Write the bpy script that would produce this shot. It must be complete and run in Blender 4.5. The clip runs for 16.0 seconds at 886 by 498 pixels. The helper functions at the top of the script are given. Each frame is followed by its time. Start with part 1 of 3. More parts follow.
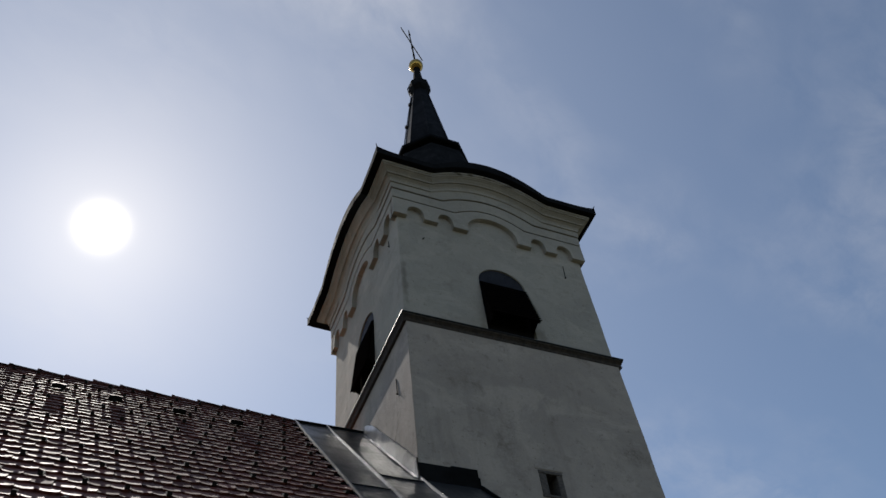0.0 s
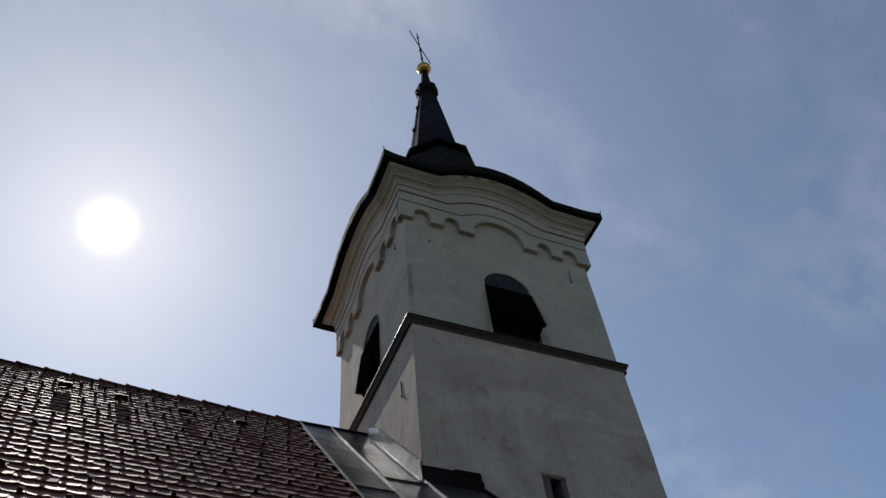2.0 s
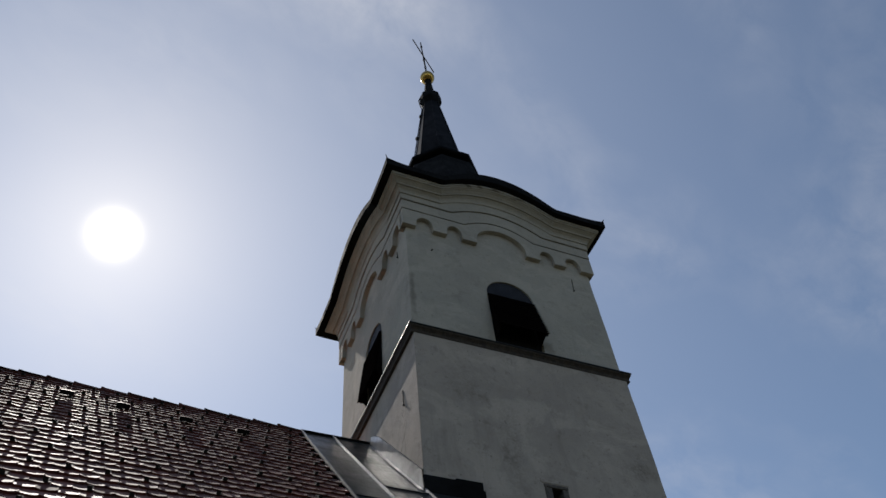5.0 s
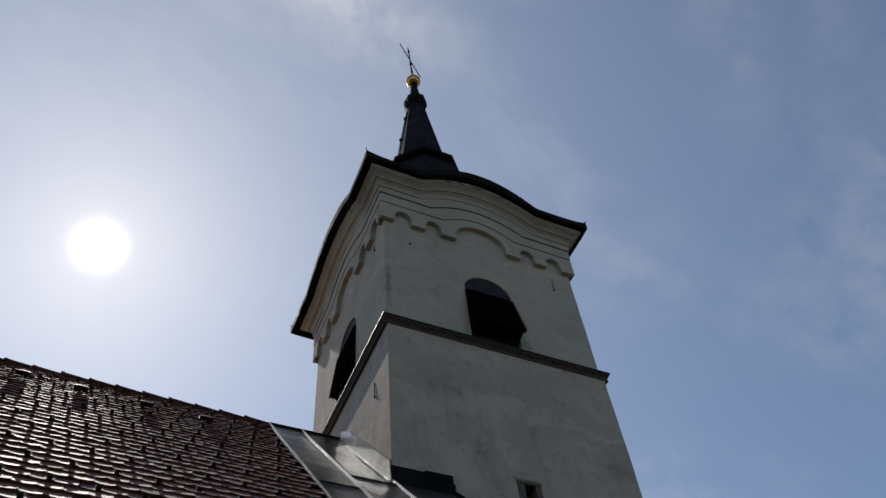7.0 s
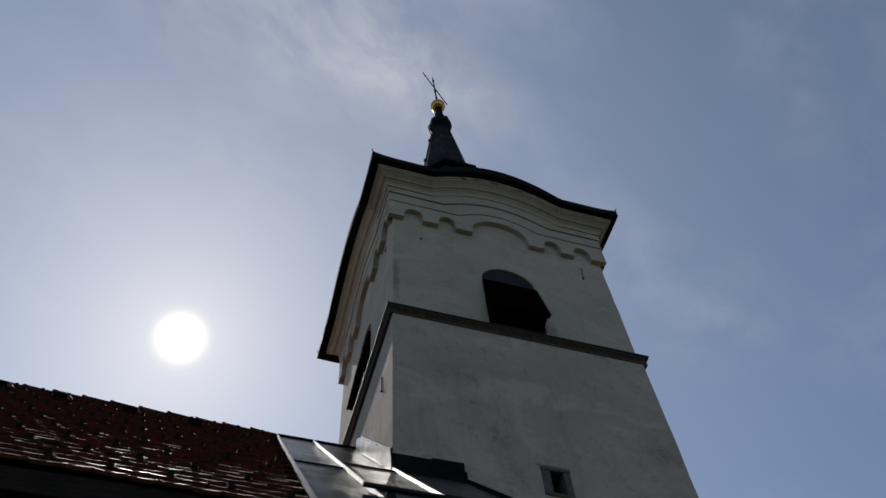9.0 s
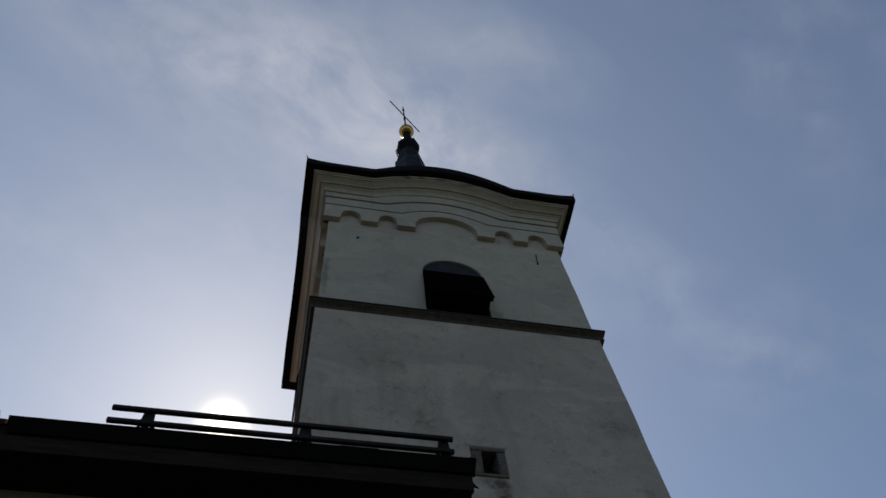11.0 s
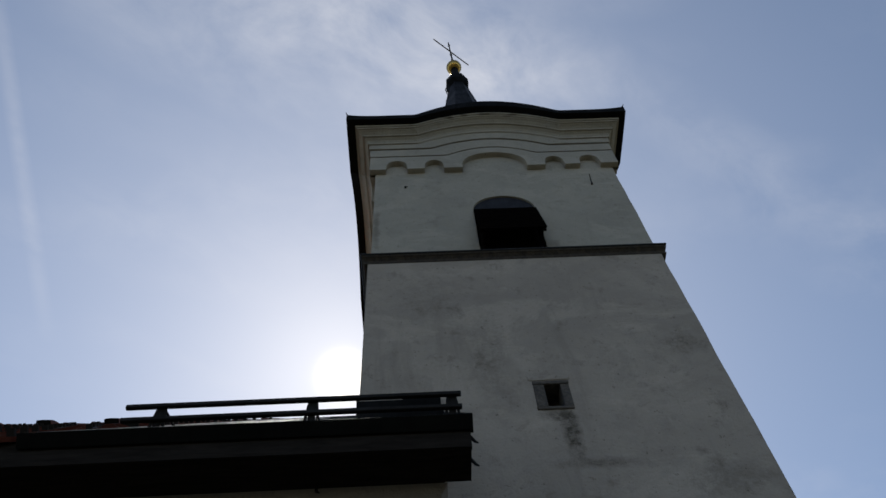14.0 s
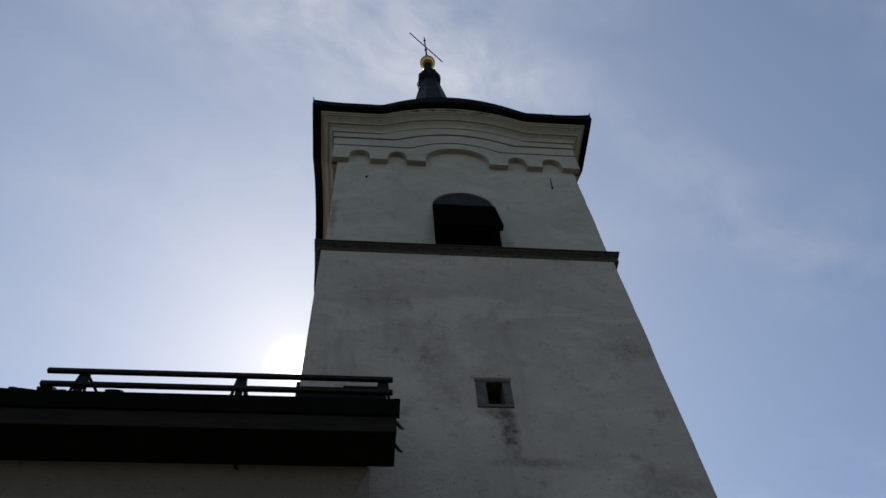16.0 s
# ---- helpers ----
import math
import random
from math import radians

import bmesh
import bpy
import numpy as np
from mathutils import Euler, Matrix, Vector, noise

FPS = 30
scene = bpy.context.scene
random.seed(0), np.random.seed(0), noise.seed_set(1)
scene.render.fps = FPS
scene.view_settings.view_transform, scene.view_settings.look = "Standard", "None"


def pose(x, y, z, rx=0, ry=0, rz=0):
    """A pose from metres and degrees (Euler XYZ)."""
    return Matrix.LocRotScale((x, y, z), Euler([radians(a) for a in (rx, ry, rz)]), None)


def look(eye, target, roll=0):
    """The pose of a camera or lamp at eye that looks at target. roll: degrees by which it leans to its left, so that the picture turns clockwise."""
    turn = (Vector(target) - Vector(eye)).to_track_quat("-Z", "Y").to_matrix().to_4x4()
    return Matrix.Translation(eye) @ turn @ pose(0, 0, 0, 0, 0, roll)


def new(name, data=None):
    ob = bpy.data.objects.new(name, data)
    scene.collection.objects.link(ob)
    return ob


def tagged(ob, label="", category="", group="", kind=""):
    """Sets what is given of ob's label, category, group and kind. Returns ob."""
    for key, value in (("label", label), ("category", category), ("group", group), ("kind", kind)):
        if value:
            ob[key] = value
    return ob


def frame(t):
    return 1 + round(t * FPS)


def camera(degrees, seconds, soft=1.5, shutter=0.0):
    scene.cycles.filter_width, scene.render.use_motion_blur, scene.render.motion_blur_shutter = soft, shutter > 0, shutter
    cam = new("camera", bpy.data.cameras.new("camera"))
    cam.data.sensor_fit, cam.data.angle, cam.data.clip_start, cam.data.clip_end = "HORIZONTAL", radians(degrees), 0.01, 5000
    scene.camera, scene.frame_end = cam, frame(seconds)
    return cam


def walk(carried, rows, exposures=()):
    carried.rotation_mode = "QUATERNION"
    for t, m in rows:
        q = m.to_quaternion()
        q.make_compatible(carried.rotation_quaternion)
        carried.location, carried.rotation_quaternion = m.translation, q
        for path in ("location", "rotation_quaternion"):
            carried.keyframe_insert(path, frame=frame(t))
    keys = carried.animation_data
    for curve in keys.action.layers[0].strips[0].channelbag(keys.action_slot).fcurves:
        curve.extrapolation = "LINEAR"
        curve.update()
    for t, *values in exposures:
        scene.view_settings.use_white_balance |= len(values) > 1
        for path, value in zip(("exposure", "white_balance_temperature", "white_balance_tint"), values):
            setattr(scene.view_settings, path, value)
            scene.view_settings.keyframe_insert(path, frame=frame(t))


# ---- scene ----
cam = camera(58.5, 16.0, shutter=0.4)
PATH = [
    (0, (-3.99, -9.476, 1.63), (-3.387, -8.359, 3.175), -8.4),
    (0.5, (-3.982, -9.451, 1.645), (-3.376, -8.336, 3.191), -7.7),
    (1, (-3.994, -9.495, 1.637), (-3.4, -8.371, 3.181), -7.4),
    (1.5, (-3.989, -9.48, 1.643), (-3.4, -8.359, 3.19), -7.3),
    (2, (-4.002, -9.48, 1.624), (-3.414, -8.363, 3.175), -7.3),
    (2.5, (-4.001, -9.476, 1.628), (-3.414, -8.365, 3.184), -7.3),
    (3, (-3.987, -9.471, 1.631), (-3.393, -8.362, 3.185), -7.6),
    (3.5, (-4.0, -9.477, 1.617), (-3.404, -8.37, 3.173), -7.7),
    (4, (-3.985, -9.517, 1.638), (-3.396, -8.411, 3.196), -7.7),
    (6.5, (-3.791, -9.245, 1.571), (-3.23, -8.159, 3.155), -6.0),
    (7, (-3.543, -8.984, 1.544), (-2.954, -7.928, 3.137), -7.0),
    (7.5, (-3.121, -8.69, 1.48), (-2.73, -7.622, 3.125), -0.5),
    (8, (-2.771, -8.412, 1.454), (-2.443, -7.36, 3.123), -1.5),
    (8.5, (-2.372, -7.973, 1.462), (-2.0, -7.012, 3.176), -4.8),
    (9, (-1.833, -7.62, 1.53), (-1.449, -6.637, 3.229), -5.6),
    (11.5, (0.571, -6.37, 1.721), (0.787, -5.503, 3.51), -9.7),
    (12, (0.825, -6.442, 1.813), (0.929, -5.504, 3.577), -6.7),
    (12.5, (0.918, -6.531, 1.831), (1.031, -5.573, 3.583), -6.0),
    (13, (0.931, -6.539, 1.824), (1.02, -5.541, 3.554), -5.3),
    (13.5, (0.914, -6.541, 1.8), (0.986, -5.537, 3.528), -3.9),
    (14, (0.889, -6.553, 1.794), (0.957, -5.519, 3.504), -5.3),
    (14.5, (0.898, -6.516, 1.804), (0.989, -5.472, 3.507), -6.3),
    (15, (0.947, -6.491, 1.788), (1.039, -5.441, 3.487), -7.2),
    (15.5, (0.977, -6.477, 1.787), (1.111, -5.431, 3.487), -5.9),
    (16, (1.014, -6.481, 1.781), (1.176, -5.445, 3.484), -5.2),
]
walk(cam, [(t, look(eye, target, roll)) for t, eye, target, roll in PATH],
     exposures=[(0.0, 0.0), (7.0, 0.0), (8.0, 0.0), (8.5, -0.13), (9.0, -0.16), (10.2, -0.15), (11.5, -0.05), (12.0, 0.14), (16.0, 0.15)])

# ---- world, sun, exposure ----
SUN = Vector((-0.0955, 0.640, 0.762)).normalized()


def math_node(nt, op, a, b=None, c=None):
    n = nt.nodes.new("ShaderNodeMath")
    n.operation = op
    for i, v in enumerate((a, b, c)):
        if v is None:
            continue
        if isinstance(v, (int, float)):
            n.inputs[i].default_value = v
        else:
            nt.links.new(v, n.inputs[i])
    return n.outputs[0]


def vec_node(nt, op, a, b=None):
    n = nt.nodes.new("ShaderNodeVectorMath")
    n.operation = op
    for i, v in enumerate((a, b)):
        if v is None:
            continue
        if isinstance(v, (tuple, list, Vector)):
            n.inputs[i].default_value = tuple(v)
        else:
            nt.links.new(v, n.inputs[i])
    return n


def noise_node(nt, vec, scale, detail=4.0, rough=0.55, dist=0.0):
    n = nt.nodes.new("ShaderNodeTexNoise")
    n.inputs["Scale"].default_value, n.inputs["Detail"].default_value = scale, detail
    n.inputs["Roughness"].default_value, n.inputs["Distortion"].default_value = rough, dist
    nt.links.new(vec, n.inputs["Vector"])
    return n.outputs["Fac"]


def span(nt, v, a, b, lo=0.0, hi=1.0):
    n = nt.nodes.new("ShaderNodeMapRange")
    n.inputs[1].default_value, n.inputs[2].default_value = a, b
    n.inputs[3].default_value, n.inputs[4].default_value = lo, hi
    nt.links.new(v, n.inputs[0])
    return n.outputs[0]


def mix_col(nt, fac, a, b, mode="MIX"):
    n = nt.nodes.new("ShaderNodeMix")
    n.data_type, n.blend_type = "RGBA", mode
    for sock, v in ((n.inputs[0], fac), (n.inputs[6], a), (n.inputs[7], b)):
        if isinstance(v, (int, float)):
            sock.default_value = v
        elif isinstance(v, (tuple, list)):
            sock.default_value = (*v, 1.0)
        else:
            nt.links.new(v, sock)
    return n.outputs[2]


def build_world():
    world = bpy.data.worlds.new("sky")
    scene.world = world
    world.use_nodes = True
    nt = world.node_tree
    nt.nodes.clear()
    sky = nt.nodes.new("ShaderNodeTexSky")
    sky.sky_type, sky.sun_disc = "NISHITA", False
    sky.sun_elevation, sky.sun_rotation = math.asin(SUN.z), math.atan2(SUN.x, SUN.y)
    sky.air_density, sky.dust_density, sky.ozone_density = 1.0, 0.25, 2.0
    geo = nt.nodes.new("ShaderNodeTexCoord").outputs["Generated"]
    way = vec_node(nt, "NORMALIZE", geo).outputs[0]
    base = vec_node(nt, "MULTIPLY", sky.outputs[0], (SKY, SKY, SKY)).outputs[0]
    base = mix_col(nt, 0.055, base, (0.44, 0.50, 0.52))
    # thin high cloud, drawn out along one direction
    parts = nt.nodes.new("ShaderNodeSeparateXYZ")
    nt.links.new(way, parts.inputs[0])
    up = math_node(nt, "MAXIMUM", parts.outputs[2], 0.12)
    flat = nt.nodes.new("ShaderNodeCombineXYZ")
    nt.links.new(math_node(nt, "DIVIDE", parts.outputs[0], up), flat.inputs[0])
    nt.links.new(math_node(nt, "DIVIDE", parts.outputs[1], up), flat.inputs[1])

    def laid(centre, angle, size):
        """Flat sky coordinates from a centre, turned by an angle and measured in a long and a short length."""
        n = nt.nodes.new("ShaderNodeMapping")
        n.vector_type = "TEXTURE"
        n.inputs["Location"].default_value = (*centre, 0)
        n.inputs["Rotation"].default_value = (0, 0, radians(angle))
        n.inputs["Scale"].default_value = (*size, 1)
        nt.links.new(flat.outputs[0], n.inputs[0])
        return n.outputs[0]

    drawn = laid((0, 0), 24, (1.7, 0.8))
    big = noise_node(nt, drawn, 2.2, 3.0, 0.5, 0.1)
    fine = noise_node(nt, laid((0.3, 0.2), 24, (1.25, 0.85)), 9.0, 7.0, 0.60, 0.3)
    mask = math_node(nt, "MULTIPLY", math_node(nt, "MULTIPLY", span(nt, big, 0.45, 0.66), span(nt, fine, 0.36, 0.72)), 0.28)
    # banks of thin cloud overhead, behind the spire, with a drawn-out tail
    for centre, angle, size, gain in (((-0.09, 0.275), 14, (0.32, 0.12), 0.58), ((0.09, 0.33), 22, (0.16, 0.07), 0.40), ((0.34, 0.40), 28, (0.22, 0.045), 0.22), ((0.18, 0.20), 12, (0.15, 0.055), 0.34)):
        reach = vec_node(nt, "LENGTH", laid(centre, angle, size)).outputs["Value"]
        bank = math_node(nt, "MULTIPLY", span(nt, reach, 0.2, 1.3, 1.0, 0.0), span(nt, fine, 0.28, 0.66))
        mask = math_node(nt, "ADD", mask, math_node(nt, "MULTIPLY", bank, gain))
    # an old vapour trail
    side = vec_node(nt, "DOT_PRODUCT", way, Vector((-0.436, 0.327, 0.839)).cross(Vector((-0.420, 0.524, 0.741))).normalized()).outputs["Value"]
    strip = span(nt, math_node(nt, "ABSOLUTE", side), 0.002, 0.011, 1.0, 0.0)
    along = vec_node(nt, "DOT_PRODUCT", way, Vector((-0.436, 0.350, 0.829)).normalized()).outputs["Value"]
    strip = math_node(nt, "MULTIPLY", strip, span(nt, along, 0.975, 1.0, 0.0, 0.22))
    mask = math_node(nt, "MINIMUM", math_node(nt, "ADD", mask, math_node(nt, "MULTIPLY", strip, span(nt, fine, 0.2, 0.6))), 1.0)
    cloudy = mix_col(nt, math_node(nt, "MULTIPLY", mask, 0.75), base, (0.60, 0.61, 0.66))
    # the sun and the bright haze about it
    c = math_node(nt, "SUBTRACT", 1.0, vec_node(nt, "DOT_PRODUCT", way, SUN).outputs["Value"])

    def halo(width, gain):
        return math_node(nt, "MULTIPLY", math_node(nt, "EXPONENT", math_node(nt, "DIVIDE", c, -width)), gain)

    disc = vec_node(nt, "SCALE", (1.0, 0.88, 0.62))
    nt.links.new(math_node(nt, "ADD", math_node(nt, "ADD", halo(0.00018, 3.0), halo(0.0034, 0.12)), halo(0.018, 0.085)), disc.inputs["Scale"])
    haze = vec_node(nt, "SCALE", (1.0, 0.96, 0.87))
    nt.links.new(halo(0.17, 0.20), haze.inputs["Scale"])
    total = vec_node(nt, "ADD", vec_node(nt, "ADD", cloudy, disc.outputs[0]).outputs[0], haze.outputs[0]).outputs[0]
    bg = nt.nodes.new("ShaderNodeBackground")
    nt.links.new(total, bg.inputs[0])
    out = nt.nodes.new("ShaderNodeOutputWorld")
    nt.links.new(bg.outputs[0], out.inputs[0])


SKY = 0.097
build_world()
lamp = bpy.data.lights.new("sun", "SUN")
lamp.energy, lamp.angle, lamp.color = 2.6, radians(0.6), (1.0, 0.94, 0.86)
sun = new("sun", lamp)
sun.matrix_world = look(SUN * 60, (0, 0, 0))


# ---- materials ----
def material(name, colour, rough=0.7, metal=0.0):
    m = bpy.data.materials.new(name)
    m.use_nodes = True
    nt = m.node_tree
    b = nt.nodes["Principled BSDF"]
    b.inputs["Base Color"].default_value = (*colour, 1)
    b.inputs["Roughness"].default_value, b.inputs["Metallic"].default_value = rough, metal
    return m, nt, b


def coords(nt, scale=(1, 1, 1)):
    t = nt.nodes.new("ShaderNodeTexCoord")
    mp = nt.nodes.new("ShaderNodeMapping")
    mp.inputs["Scale"].default_value = scale
    nt.links.new(t.outputs["Object"], mp.inputs[0])
    return mp.outputs[0]


def bump(nt, b, height, strength, dist):
    n = nt.nodes.new("ShaderNodeBump")
    n.inputs["Strength"].default_value, n.inputs["Distance"].default_value = strength, dist
    nt.links.new(height, n.inputs["Height"])
    nt.links.new(n.outputs[0], b.inputs["Normal"])


def plaster(name, light, dark, stain, stained=0.35):
    m, nt, b = material(name, light, 0.93)
    p = coords(nt)
    big = noise_node(nt, p, 0.5, 6, 0.66, 0.3)
    col = mix_col(nt, span(nt, big, 0.36, 0.64), light, dark)
    patch = noise_node(nt, p, 1.15, 9, 0.70, 0.35)
    col = mix_col(nt, span(nt, patch, 0.49, 0.56, 0.0, 0.55), col, dark)
    pale = noise_node(nt, coords(nt, (0.8, 0.8, 1.3)), 0.9, 8, 0.7, 0.5)
    col = mix_col(nt, span(nt, pale, 0.54, 0.62, 0.0, 0.5), col, tuple(min(1.0, v * 1.18) for v in light))
    run = noise_node(nt, coords(nt, (1.3, 1.3, 0.22)), 1.3, 8, 0.66, 0.7)
    col = mix_col(nt, span(nt, run, 0.55, 0.80, 0.0, stained * 0.8), col, stain)
    blot = noise_node(nt, p, 2.6, 9, 0.74, 0.25)
    col = mix_col(nt, span(nt, blot, 0.55, 0.72, 0.0, stained * 1.2), col, stain)
    grain = noise_node(nt, p, 34, 5, 0.75)
    col = mix_col(nt, span(nt, grain, 0.3, 0.7, 0.0, 0.30), col, dark)
    speck = noise_node(nt, p, 14.0, 5, 0.66)
    col = mix_col(nt, span(nt, speck, 0.64, 0.70, 0.0, 0.7), col, stain)
    return m, nt, b, col, p


def finish_plaster(m, nt, b, col, p, edge=0.03):
    nt.links.new(col, b.inputs["Base Color"])
    h = math_node(nt, "ADD", math_node(nt, "MULTIPLY", noise_node(nt, p, 2.2, 8, 0.66, 0.15), 1.0), math_node(nt, "MULTIPLY", noise_node(nt, p, 26, 5, 0.75), 0.30))
    bump(nt, b, h, 0.8, 0.05)
    soft = nt.nodes.new("ShaderNodeBevel")
    soft.samples = 4
    soft.inputs["Radius"].default_value = edge
    for n in nt.nodes:
        if n.bl_idname == "ShaderNodeBump":
            nt.links.new(soft.outputs[0], n.inputs["Normal"])
    return m


def blotch(nt, p, centre, size, soft_noise):
    """A ragged stain of its own shape round a place on the wall."""
    off = vec_node(nt, "DIVIDE", vec_node(nt, "SUBTRACT", p, centre).outputs[0], size).outputs[0]
    d = math_node(nt, "ADD", vec_node(nt, "LENGTH", off).outputs["Value"], math_node(nt, "MULTIPLY", math_node(nt, "SUBTRACT", soft_noise, 0.5), 2.4))
    return span(nt, d, 0.35, 1.15, 1.0, 0.0)


args = plaster("old_white_plaster", (0.505, 0.418, 0.341), (0.380, 0.313, 0.257), (0.145, 0.115, 0.083), 0.62)
m_, nt_, b_, col_, p_ = args
rag = noise_node(nt_, p_, 3.6, 9, 0.76, 0.2)
grit = span(nt_, noise_node(nt_, p_, 17.0, 6, 0.72), 0.36, 0.60, 0.30, 1.0)
for centre, size, gain in (((2.60, 0, 8.42), (0.11, 1.5, 0.50), 0.95), ((2.50, 0, 8.70), (0.24, 1.5, 0.10), 0.7), ((2.85, 0, 7.93), (0.50, 1.5, 0.09), 0.55), ((4.35, 0, 9.95), (0.35, 1.5, 0.22), 0.5), ((4.2, 0, 7.65), (0.6, 1.5, 0.3), 0.35),
                           ((1.8, 0, 9.9), (0.25, 1.5, 1.2), 0.3), ((1.0, 0, 11.2), (0.5, 1.5, 0.6), 0.22), ((1.9, 0.0, 12.6), (0.3, 1.5, 0.15), 0.4)):
    col_ = mix_col(nt_, math_node(nt_, "MULTIPLY", math_node(nt_, "MULTIPLY", blotch(nt_, p_, centre, size, rag), grit), gain), col_, (0.075, 0.058, 0.038))
PLASTER = finish_plaster(m_, nt_, b_, col_, p_)
args = plaster("limewashed_plaster", (0.495, 0.432, 0.350), (0.388, 0.340, 0.278), (0.20, 0.168, 0.125), 0.42)
m_, nt_, b_, col_, p_ = args
rag = noise_node(nt_, p_, 4.5, 8, 0.74, 0.2)
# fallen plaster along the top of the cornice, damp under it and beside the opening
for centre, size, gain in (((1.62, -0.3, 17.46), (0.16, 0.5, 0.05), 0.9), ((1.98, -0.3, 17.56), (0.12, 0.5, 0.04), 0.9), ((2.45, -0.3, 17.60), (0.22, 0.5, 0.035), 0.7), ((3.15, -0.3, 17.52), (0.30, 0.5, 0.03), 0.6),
                           ((3.15, 0.1, 12.78), (0.16, 0.6, 0.22), 0.35), ((1.85, 0.1, 12.75), (0.10, 0.6, 0.2), 0.3), ((0.22, 0.1, 13.6), (0.07, 0.5, 0.7), 0.45)):
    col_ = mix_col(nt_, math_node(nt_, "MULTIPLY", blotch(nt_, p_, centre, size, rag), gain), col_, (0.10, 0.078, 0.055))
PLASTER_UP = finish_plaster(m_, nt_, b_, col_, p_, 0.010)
PLASTER_NAVE = finish_plaster(*plaster("ochre_plaster", (0.27, 0.225, 0.19), (0.22, 0.18, 0.155), (0.13, 0.11, 0.09), 0.35))


def sheet_metal(name, colour, rough, metal, streak=0.5, gloss=0.5):
    m, nt, b = material(name, colour, rough, metal)
    b.inputs["Specular IOR Level"].default_value = gloss
    p = coords(nt)
    a = noise_node(nt, p, 1.8, 6, 0.65, 0.6)
    s = noise_node(nt, coords(nt, (6, 1.0, 1.0)), 3.0, 6, 0.6, 0.3)
    dull = tuple(v * 0.55 for v in colour)
    col = mix_col(nt, span(nt, a, 0.35, 0.7), colour, dull)
    col = mix_col(nt, span(nt, s, 0.5, 0.75, 0.0, streak), col, dull)
    nt.links.new(col, b.inputs["Base Color"])
    nt.links.new(span(nt, math_node(nt, "ADD", a, math_node(nt, "MULTIPLY", s, 0.6)), 0.45, 1.1, rough * 0.75, rough * 1.35), b.inputs["Roughness"])
    bump(nt, b, math_node(nt, "ADD", noise_node(nt, p, 2.6, 3, 0.5), math_node(nt, "MULTIPLY", noise_node(nt, p, 30, 3, 0.6), 0.04)), 0.35, 0.03)
    return m


ZINC = sheet_metal("weathered_zinc", (0.050, 0.051, 0.054), 0.32, 0.35, 0.5, 0.15)
DULL_ZINC = sheet_metal("dull_zinc", (0.036, 0.033, 0.030), 0.48, 0.8)
BRIGHT_ZINC = sheet_metal("bright_zinc", (0.30, 0.305, 0.31), 0.32, 0.95)
BLACK_SHEET = sheet_metal("dark_painted_sheet", (0.011, 0.0105, 0.010), 0.75, 0.0, 0.3, 0.06)
SPIRE_SHEET = sheet_metal("dark_grey_sheet", (0.0055, 0.0052, 0.0053), 0.45, 0.0, 0.4, 0.03)
GREY_BOARD = sheet_metal("blue_grey_board", (0.036, 0.036, 0.044), 0.7, 0.0, 0.3, 0.2)
GOLD = sheet_metal("gilded_copper", (0.60, 0.37, 0.10), 0.26, 1.0, 0.2)
IRON = sheet_metal("rusty_iron", (0.030, 0.026, 0.024), 0.75, 0.2, 0.4, 0.2)


def wood(name, colour):
    m, nt, b = material(name, colour, 0.85)
    b.inputs["Specular IOR Level"].default_value = 0.0
    g = noise_node(nt, coords(nt, (1.0, 8, 8)), 4, 6, 0.65, 0.4)
    nt.links.new(mix_col(nt, span(nt, g, 0.3, 0.7), colour, tuple(v * 0.5 for v in colour)), b.inputs["Base Color"])
    bump(nt, b, g, 0.4, 0.01)
    return m


DARK_WOOD = wood("tarred_wood", (0.014, 0.011, 0.010))
EAVE_WOOD = wood("brown_stained_boards", (0.036, 0.029, 0.025))


def tile_material(name):
    m, nt, b = material(name, (0.2, 0.07, 0.05), 0.4)
    info = nt.nodes.new("ShaderNodeObjectInfo").outputs["Random"]
    isle = nt.nodes.new("ShaderNodeNewGeometry").outputs["Random Per Island"]
    r = math_node(nt, "FRACT", math_node(nt, "ADD", info, isle))
    p = coords(nt)
    n = noise_node(nt, p, 7, 6, 0.65, 0.3)
    col = mix_col(nt, r, (0.155, 0.038, 0.024), (0.080, 0.024, 0.016))
    col = mix_col(nt, span(nt, n, 0.45, 0.75, 0.0, 0.6), col, (0.06, 0.045, 0.04))
    nt.links.new(col, b.inputs["Base Color"])
    nt.links.new(math_node(nt, "ADD", span(nt, n, 0.3, 0.7, -0.05, 0.08), span(nt, r, 0.0, 1.0, *TILE_ROUGH)), b.inputs["Roughness"])
    b.inputs["Specular IOR Level"].default_value = 0.26
    bump(nt, b, noise_node(nt, p, 40, 4, 0.6), 0.25, 0.006)
    return m


TILE_ROUGH = (0.59, 0.66)
TILE = tile_material("red_clay_tile")
TILE_ROUGH = (0.62, 0.8)
TILE_DULL = tile_material("dull_clay_tile")


def plain_rock(name, a, c):
    m, nt, b = material(name, a, 0.9)
    p = coords(nt)
    n = noise_node(nt, p, 12, 7, 0.7, 0.4)
    nt.links.new(mix_col(nt, span(nt, n, 0.35, 0.7), a, c), b.inputs["Base Color"])
    bump(nt, b, n, 0.9, 0.04)
    return m


